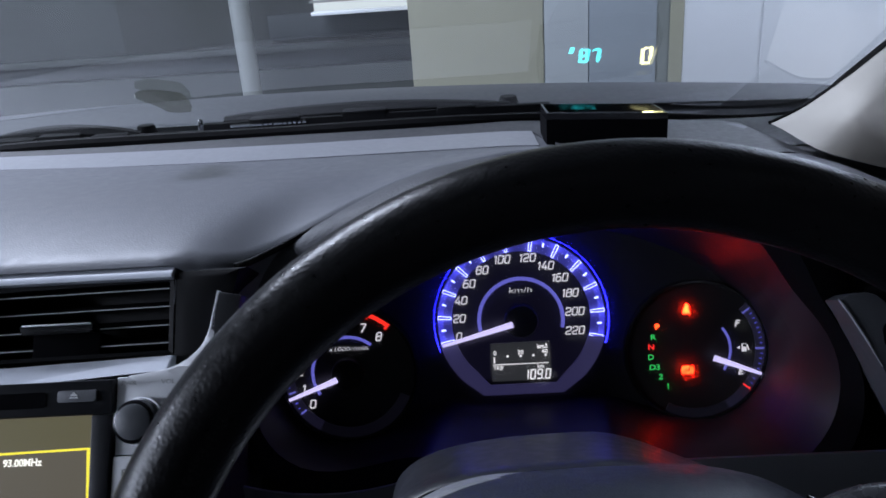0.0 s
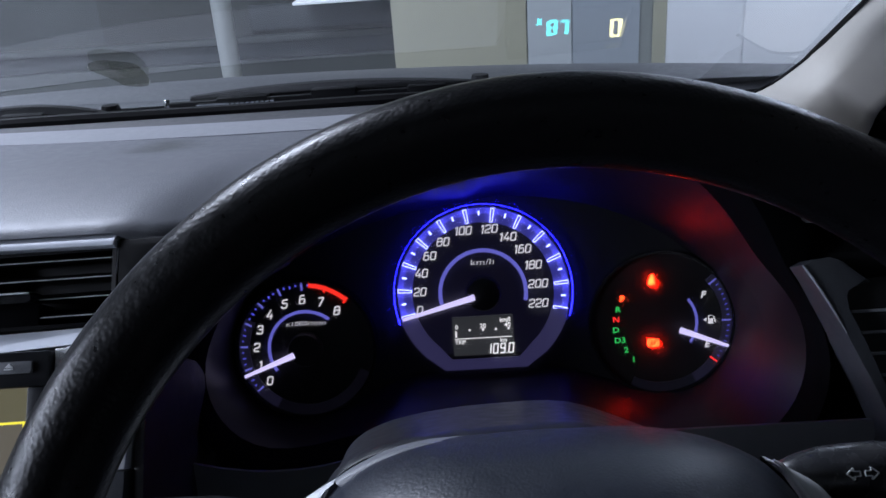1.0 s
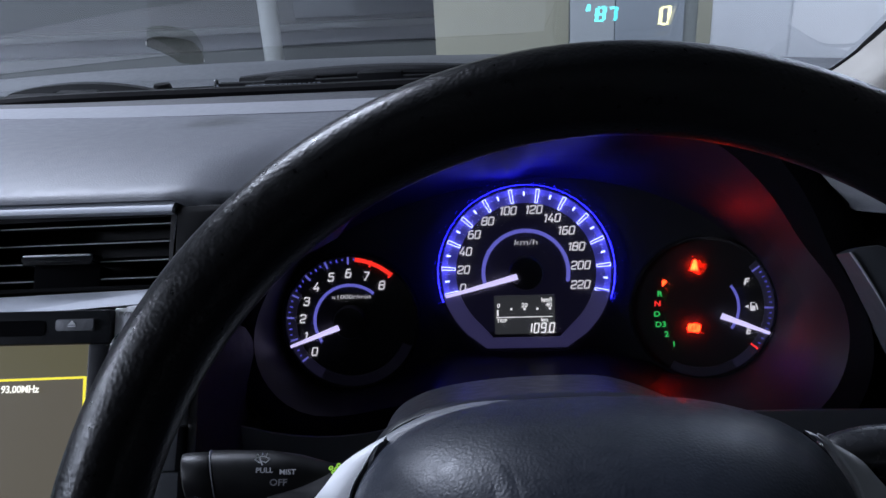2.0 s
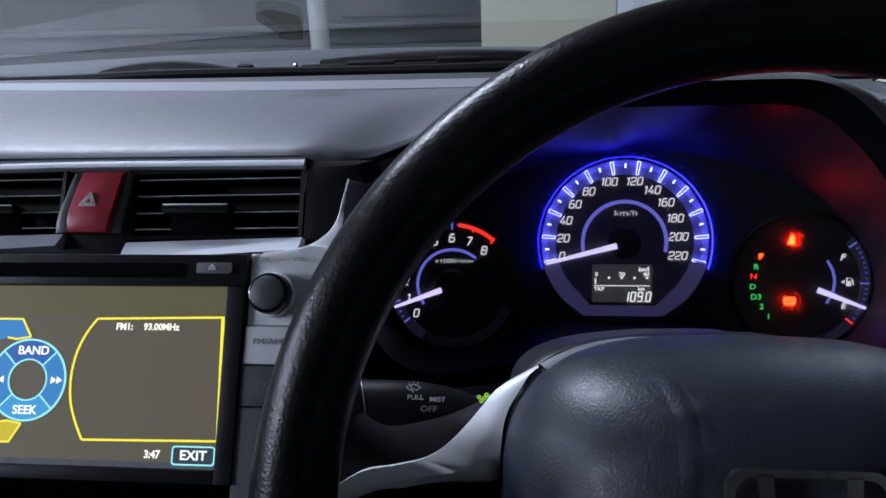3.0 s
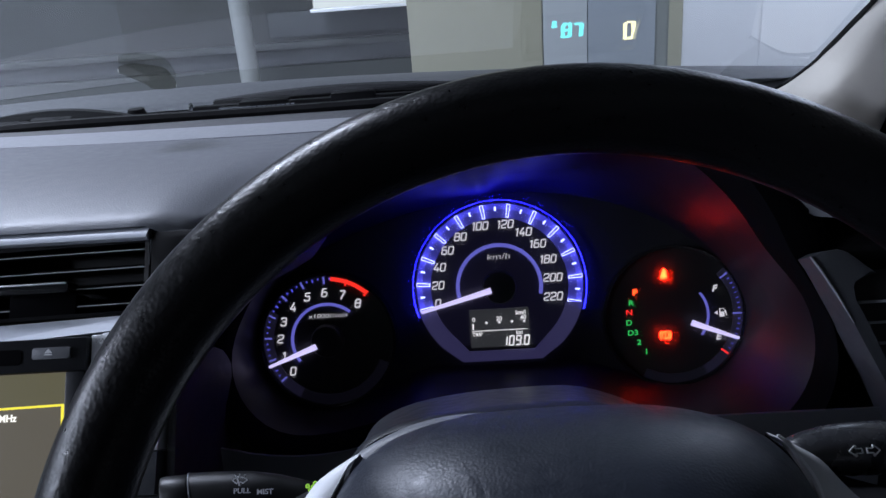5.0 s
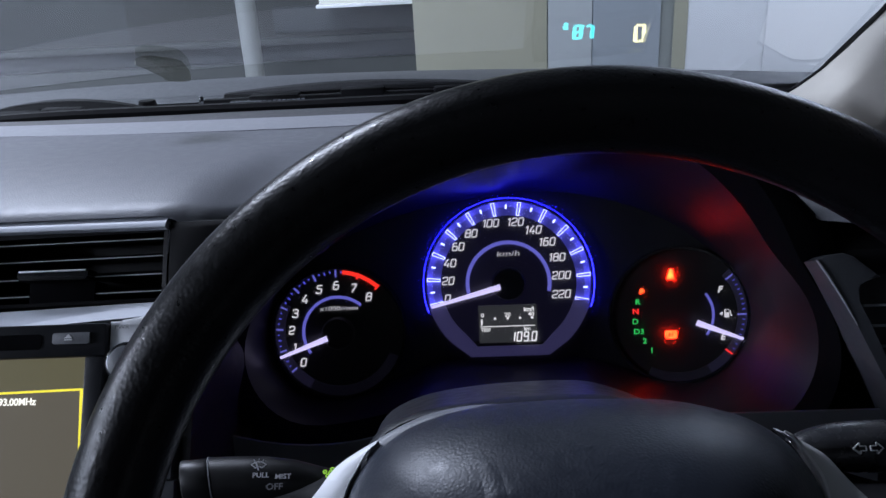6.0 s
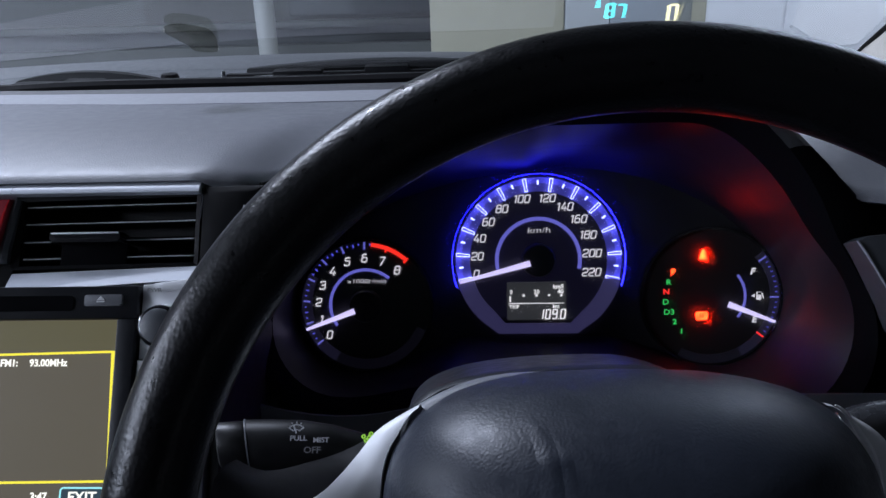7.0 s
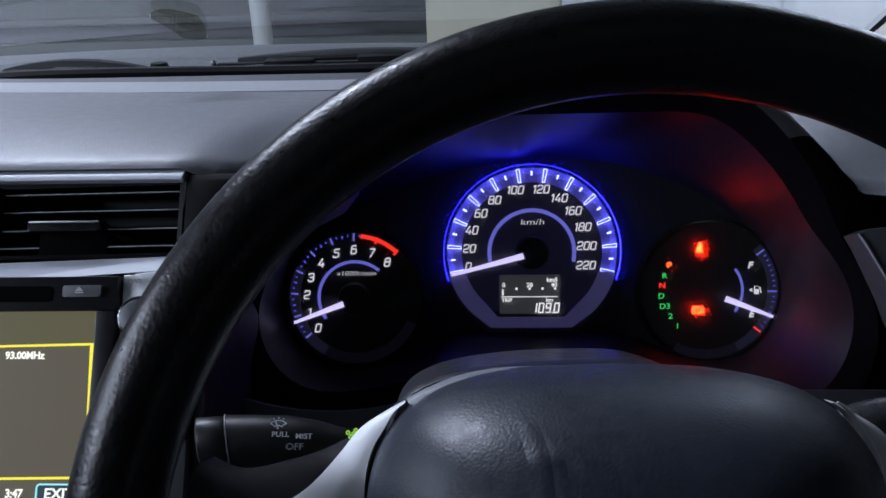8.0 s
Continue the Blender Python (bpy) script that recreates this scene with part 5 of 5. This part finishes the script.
M_PLATE = surface("dull_silver_paint", (0.74, 0.75, 0.77), 0.5, vary=0.05, grain=0.1, grain_scale=1500)
M_MARK = surface("faint_grey_print", (0.28, 0.28, 0.285), 0.5)
fascia = thing("centre_fascia", STACK, "silver and black centre fascia", "fascia", base=(-0.3, -0.1, 0))
part("black_corner", prism([(-0.2118, 0.0090), (-0.1960, 0.0090), (-0.1800, 0.0560), (-0.1680, 0.0690), (-0.2112, 0.0690)], -0.05, -0.014, bevel=0.006), M_BLADE, fascia, "black corner piece", STACK)
trim = along([(-0.1818, 0.0535), (-0.1845, 0.0406), (-0.1868, 0.0298), (-0.1911, 0.0209), (-0.1986, 0.0138), (-0.2090, 0.0092), (-0.2303, 0.0060)], 6)
rings = []
for i, p in enumerate(trim):
    w = 0.0016 + 0.0075 * smoothstep(0.05, 0.75, i / len(trim))
    z = -0.006 + 0.006 * smoothstep(0.3, 1, i / len(trim))
    rings.append([(p.x, p.y, z - 0.012), (p.x, p.y, z - 0.0006), (p.x + w * 0.15, p.y - w * 0.1, z), (p.x + w * 0.85, p.y - w * 0.5, z), (p.x + w * 0.9, p.y - w * 0.55, z - 0.012)])
part("curved_trim", loft(rings, True, True), M_PLATE, fascia, "silver curved trim", STACK)
plate = [(-0.2368, -0.0373), (-0.194, -0.0373), (-0.190, 0.004), (-0.188, 0.010)] + [(q.x + 0.001, q.y - 0.001) for q in trim[26:]] + [(-0.2368, 0.0056)]
cheek = [(-0.172, 0.0105), (-0.168, 0.050)] + [(q.x + 0.001, q.y - 0.001) for q in trim[:26]] + [(-0.190, 0.0105)]
part("cheek", prism(cheek, -0.022, -0.006, bevel=0.0006), M_DARK, fascia, "dark cheek beside the trim", STACK)
part("upper_plate", prism(plate, -0.02, -0.001, bevel=0.0006), M_PLATE, fascia, "silver plate with the power knob", STACK)
part("middle_plate", prism([(-0.2376, -0.0600), (-0.196, -0.0600), (-0.194, -0.0379), (-0.2370, -0.0379)], -0.02, 0.001, bevel=0.001), M_PLATE, fascia, "silver key", STACK)
part("lower_plate", prism([(-0.2384, -0.0840), (-0.197, -0.0840), (-0.196, -0.0608), (-0.2378, -0.0608)], -0.02, 0.001, bevel=0.001), M_GREY, fascia, "grey key", STACK)
part("bottom_plate", prism([(-0.2400, -0.1600), (-0.195, -0.1600), (-0.195, -0.0846), (-0.2386, -0.0846)], -0.02, 0.001, bevel=0.001), M_GREY, fascia, "grey plate", STACK)
part("side_panel", prism([(-0.1955, -0.30), (-0.1900, -0.30), (-0.1870, 0.0), (-0.1930, 0.003)], -0.12, -0.004, bevel=0.002), M_DARK, fascia, "black side panel", STACK)
part("under_panel", box(-0.46, -0.190, -0.34, -0.1601, -0.03, -0.004, 0.003), M_DARK, fascia, "black panel under the radio", STACK)
for text, size, x, y in (("PWR", 0.0034, -0.2290, 0.0018), ("VOL", 0.0034, -0.2065, 0.0018), ("FM/AM", 0.0050, -0.2230, -0.0468), ("MODE", 0.0046, -0.2200, -0.0715)):
    part_mesh("marking", letters(text, size, x, y, 0.0012, weight=0.0, wide=1.2), M_MARK, fascia, space=STACK, smooth=0)
knob = thing("volume_knob", STACK, "dark grey round volume knob", "knob", base=(-0.2215, -0.0195, 0))
part("collar", lathe([(0.0128, 0.0), (0.0134, 0.002), (0.0128, 0.0035)], 40, cx=-0.2215, cy=-0.0195), M_SATIN, knob, "bright thin collar", STACK)
part("cap", lathe([(0.0120, 0.002), (0.0120, 0.0095), (0.0116, 0.0108), (0.0106, 0.0115), (0.0098, 0.0117)], 40, cx=-0.2215, cy=-0.0195), M_GLOSS, knob, "glossy black skirt", STACK)
part("face", lathe([(0.0097, 0.0110), (0.0097, 0.0121), (0.0090, 0.0125), (0.001, 0.0126)], 40, cx=-0.2215, cy=-0.0195), M_GREY, knob, "matt grey face", STACK)

radio = thing("radio", STACK, "grey car radio with a lit touch screen", "radio", base=(-0.345, -0.13, 0))
bm = bmesh.new()
box(-0.4530, -0.2376, -0.0145, 0.0045, -0.02, 0.003, 0.001, bm=bm)
part("top_bar", bm, M_SCREEN_OFF, radio, "grey bar with the disc slot", STACK)
part("slot", prism(rounded(-0.4200, -0.2748, -0.0098, -0.0010, 0.0025), 0.0026, 0.0036), M_LIP, radio, "black disc slot", STACK)
eject = part("eject_key", prism(rounded(-0.2680, -0.2462, -0.0072, -0.0008, 0.001), 0.0, 0.0050, bevel=0.0008), M_EDGE, radio, "grey eject key", STACK)
part("symbol", prism([(-0.2606, -0.0040), (-0.2560, -0.0040), (-0.2583, -0.0016)], 0.0050, 0.0054), M_PRINT, eject, space=STACK, smooth=0)
part("symbol", box(-0.2606, -0.2560, -0.0052, -0.0045, 0.0050, 0.0054), M_PRINT, eject, space=STACK, smooth=0)
for x0, x1 in ((-0.2492, -0.2384), (-0.4530, -0.4412)):
    part("side_bezel", box(x0, x1, -0.128, -0.0146, -0.02, 0.003, 0.001), M_SCREEN_OFF, radio, "black bezel", STACK)
part("bottom_bezel", box(-0.4412, -0.2492, -0.128, -0.1200, -0.02, 0.003, 0.001), M_SCREEN_OFF, radio, "black bezel", STACK)
display = part("screen", prism([(-0.4412, -0.0147), (-0.2493, -0.0147), (-0.2493, -0.1150), (-0.2510, -0.1185), (-0.2540, -0.1199), (-0.4412, -0.1199)], -0.004, -0.0004), G_SCREEN, radio, "lit brownish-grey touch screen", STACK, 0)
part("header", box(-0.4410, -0.2496, -0.0320, -0.0150, -0.0003, 0.0), G_SCREENTOP, display, "olive header of the screen", STACK, 0)
part("status_bar", box(-0.4410, -0.2500, -0.1198, -0.1165, -0.0003, 0.0), surface("screen_sill", (0.3, 0.31, 0.33), 0.3), display, "pale lower edge of the screen", STACK, 0)
frame_line = [(-0.2516, -0.0330), (-0.3290, -0.0345), (-0.3350, -0.0430), (-0.3400, -0.0550), (-0.3420, -0.0695), (-0.3405, -0.0840), (-0.3360, -0.0960), (-0.3312, -0.1052), (-0.2478, -0.1040)]
bm = bmesh.new()
pts = frame_line[:2] + [tuple(p) for p in along(frame_line[1:8], 4)][1:] + frame_line[8:]
for p, q in zip(pts, pts[1:]):
    line2d(p, q, 0.0013, 0.0013, 0.0, 0.0003, bm)
line2d((-0.2512, -0.0325), (-0.2490, -0.1045), 0.0020, 0.0020, 0.0, 0.0003, bm)
part("yellow_frame", bm, G_YELLOW, display, "yellow frame line", STACK, 0)


def scr(text, size, x, y, weight=0.02, wide=1.0, material=G_SCRTXT, z=0.0005):
    part_mesh("caption", letters(text, size, x, y, z, weight=weight, wide=wide), material, display, space=STACK, smooth=0)


scr("FM1:", 0.0056, -0.3115, -0.0392, 0.03, 0.95)
scr("93.00MHz", 0.0056, -0.2885, -0.0392, 0.03, 0.95)
scr("3:47", 0.0062, -0.2875, -0.1125, 0.03, 0.9)
bm = bmesh.new()
ex = rounded(-0.2752, -0.2502, -0.1175, -0.1075, 0.0018, 4)
for p, q in zip(ex, ex[1:] + ex[:1]):
    line2d(p, q, 0.0009, 0.0009, 0.0003, 0.0006, bm)
part("exit_frame", bm, G_SCRCYAN, display, "cyan frame of the exit key", STACK, 0)
part("exit_fill", prism(ex, 0.0001, 0.0003), glow("screen_dark_blue", (0.03, 0.06, 0.09), 0.8), display, space=STACK, smooth=0)
scr("EXIT", 0.0075, -0.2627, -0.1125, 0.025, 1.05, z=0.0006)
CX, CY = -0.3692, -0.0714
G_SCRDEEP, G_SCRPALE = glow("screen_deep_blue", (0.025, 0.13, 0.46), 0.9), glow("screen_pale_blue", (0.05, 0.36, 0.74), 0.9)
for a0, a1, m in ((47, 133, G_SCRDEEP), (137, 223, G_SCRBLUE), (227, 313, G_SCRPALE), (317, 403, G_SCRBLUE)):
    part("dial_key", arc_band(CX, CY, 0.0125, 0.0232, a0, a1, 0.0, 0.0003, 16), m, display, "blue screen key", STACK, 0)
for a in (45, 135, 225, 315):
    part("key_gap", line2d(polar(CX, CY, 0.0122, a), polar(CX, CY, 0.0234, a), 0.0009, 0.0009, 0.0, 0.0003), G_SCRCYAN, display, "cyan line between keys", STACK, 0)
part("dial_outline", arc_band(CX, CY, 0.0232, 0.0244, 0, 360, 0.0, 0.0004, 48), G_SCRCYAN, display, "cyan outline", STACK, 0)
part("dial_outline", arc_band(CX, CY, 0.0116, 0.0125, 0, 360, 0.0, 0.0004, 40), G_SCRCYAN, display, "cyan outline", STACK, 0)
scr("BAND", 0.0072, CX + 0.002, CY + 0.0172, 0.02, 1.0)
scr("SEEK", 0.0072, CX + 0.0005, CY - 0.0178, 0.02, 1.0)
for side in (-1, 1):
    bm = bmesh.new()
    for d in (0.0, 0.0036):
        tri = [(CX + side * (0.0150 + d), CY + 0.0022), (CX + side * (0.0184 + d), CY), (CX + side * (0.0150 + d), CY - 0.0022)]
        prism(tri if side < 0 else tri[::-1], 0.0004, 0.0006, bm)
    part("skip_symbol", bm, G_SCRTXT, display, space=STACK, smooth=0)
for sgn, m1, m2 in ((1, G_SCRBLUE, G_YELLOW), (-1, glow("screen_gold", (0.75, 0.6, 0.03), 0.8), G_YELLOW)):
    y0, y1 = CY + sgn * 0.0255, CY + sgn * 0.0362
    shape = [(-0.3950, y0 - sgn * 0.004), (-0.3850, y0 - sgn * 0.0005), (-0.3790, y0 - sgn * 0.0015), (-0.3700, y0), (-0.3765, y1), (-0.3990, y1)]
    part("corner_key", prism(shape if sgn < 0 else shape[::-1], 0.0, 0.0003), m1, display, "corner key of the screen", STACK, 0)
    bm = bmesh.new()
    for p, q in zip(shape[1:5], shape[2:6]):
        line2d(p, q, 0.0012, 0.0012, 0.0003, 0.0005, bm)
    part("corner_outline", bm, m2, display, "yellow outline", STACK, 0)

# ---- driver's side vent ----
SIDE = COCKPIT @ pose(0.0, -0.112, 0.0, 62, 0, 0)
side = thing("side_air_vent", SIDE, "dark side air vent with a thin silver edge", "air vent", base=(0.24, 0, 0))
outline = [(0.1862, 0.0545), (0.1930, 0.0575), (0.2035, 0.0584), (0.2095, 0.0562), (0.2250, 0.0427), (0.2150, 0.0418), (0.2105, 0.0393), (0.2088, 0.0355), (0.2108, 0.0277), (0.2176, 0.0108), (0.2276, -0.0185), (0.2460, -0.0700), (0.2370, -0.0700), (0.2225, -0.0215), (0.2080, 0.0135), (0.1915, 0.0460)]
part("surround", prism(outline[::-1], -0.03, -0.001, bevel=0.0015), surface("side_vent_plastic", (0.045, 0.048, 0.055), 0.5, grain=0.2, grain_scale=900, vary=0.08), side, "dark grey surround", SIDE)
part("edge_trim", tube([(0.1862, 0.0545, 0.0), (0.1878, 0.0520, 0.0002), (0.1915, 0.0460, 0.0002), (0.2000, 0.0300, 0.0), (0.2080, 0.0135, -0.0006)], [0.0005, 0.0008, 0.0008, 0.0007, 0.0003], 8), M_STRIP, side, "thin grey edge", SIDE)
part("opening", prism([(0.2070, 0.0440), (0.335, 0.050), (0.335, -0.070), (0.2480, -0.070), (0.2300, -0.0215), (0.2145, 0.0165), (0.2060, 0.0370)], -0.05, -0.012), M_BLACK, side, "black opening", SIDE)
for k in range(5):
    s = 0.0256 - 0.0127 * k
    part("slat", box(0.2170 + 0.0045 * k, 0.330, s - 0.0009, s + 0.0009, -0.014, -0.0100, 0.0004), M_STRIP, side, "grey slat", SIDE)
demist = thing("side_demister", COCKPIT, "small glossy side window demister outlet", "air vent", base=(0.27, -0.04, 0.06))
part("outlet", box(0.245, 0.300, -0.055, -0.02, 0.052, 0.077, 0.006), M_DARK, demist)
for k in range(3):
    part("fin", box(0.250 + 0.012 * k, 0.260 + 0.012 * k, -0.058, -0.050, 0.064, 0.078, 0.001), M_CHROME if k == 0 else M_GLOSS, demist)
part("end_panel", box(0.20, 0.39, -0.06, 0.10, -0.14, 0.045, 0.015), M_RUBBER, dash, "dark end of the dashboard")

# ---- head-up display on the pad ----
hud = thing("head_up_display", COCKPIT, "small black head-up display box with lit digits", "display", base=(0.096, 0.22, 0.083))
HUD_TOP = COCKPIT @ pose(0.0945, 0.2166, 0.0987, -6, 3.3) @ Matrix.Translation((-0.0945, 0, 0))      # the display, sloping down towards the glass
HX0, HX1, HY0, HY1 = 0.0400, 0.1500, -0.0265, 0.0334
corners = [(HX0, HY0), (HX1, HY0), (HX1, HY1), (HX0, HY1)]
flat = HUD_TOP.inverted() @ COCKPIT
rings = []
for inset, z in ((0.001, 0.074), (0.0, 0.076)):
    rings.append([flat @ Vector((x + inset * (1 if x < 0.1 else -1), 0.2166 + y + inset * (1 if y < 0 else -1), z)) for x, y in corners])
rings.append([Vector((x, y, -0.0006)) for x, y in corners])
part("case", loft(rings, True, True), M_LIP, hud, "black case", HUD_TOP, 20)
bm = bmesh.new()
FRONT, BACK = 0.0050, 0.0072                     # the rim rises towards the glass
for x0, x1, y0, y1, z0, z1 in ((HX0, HX1, HY0, HY0 + 0.0015, FRONT, FRONT), (HX0, HX1, HY1 - 0.002, HY1, BACK, BACK), (HX0, HX0 + 0.002, HY0 + 0.0015, HY1 - 0.002, FRONT, BACK), (HX1 - 0.002, HX1, HY0 + 0.0015, HY1 - 0.002, FRONT, BACK)):
    loft([[(x0, y0, -0.0008), (x1, y0, -0.0008), (x1, y1, -0.0008), (x0, y1, -0.0008)], [(x0, y0, z0), (x1, y0, z0), (x1, y1, z1), (x0, y1, z1)]], True, True, bm)
part("tray_rim", bm, M_GLOSS, hud, "gloss black rim", HUD_TOP)
part("tray_glass", box(HX0 + 0.002, HX1 - 0.002, HY0 + 0.002, HY1 - 0.002, -0.0008, -0.0002), M_BLACK, hud, "dark display glass", HUD_TOP)
HUD_FACE = HUD_TOP @ Matrix.Diagonal((1, -1, 1, 1))


def hud_digit(ch, x, y, w, h, t):
    """Seven-segment figure lying flat, its top towards the driver; y is its middle, ahead."""
    bm = bmesh.new()
    lean = -0.05 if x < 0.11 else -0.135
    seven(ch, x - w / 2 - lean * h / 2, -y - h / 2, w, h, t, lean, 0.0, bm)
    return bm


HUD_FIGURES = (("8", 0.0812, -0.0012, 0.0068, 0.0205, G_HUDCYAN), ("7", 0.0922, 0.001, 0.0064, 0.0205, G_HUDCYAN), ("0", 0.1425, 0.0105, 0.0080, 0.0262, G_HUDYELLOW))
HUD_MARK = (0.0685, -0.0135)
for ch, x, y, w, h, m in HUD_FIGURES:
    part("digit", hud_digit(ch, x, y, w, h, 0.0036 if x < 0.11 else 0.0037), m, hud, space=HUD_FACE, smooth=0)
bm = prism([(HUD_MARK[0] - 0.0026, -HUD_MARK[1] - 0.006), (HUD_MARK[0] + 0.0026, -HUD_MARK[1] - 0.006), (HUD_MARK[0] + 0.0018, -HUD_MARK[1] + 0.004), (HUD_MARK[0], -HUD_MARK[1] + 0.010), (HUD_MARK[0] - 0.0018, -HUD_MARK[1] + 0.004)], 0.0, 0.0003)
part("mark", bm, G_HUDCYAN, hud, space=HUD_FACE, smooth=0)
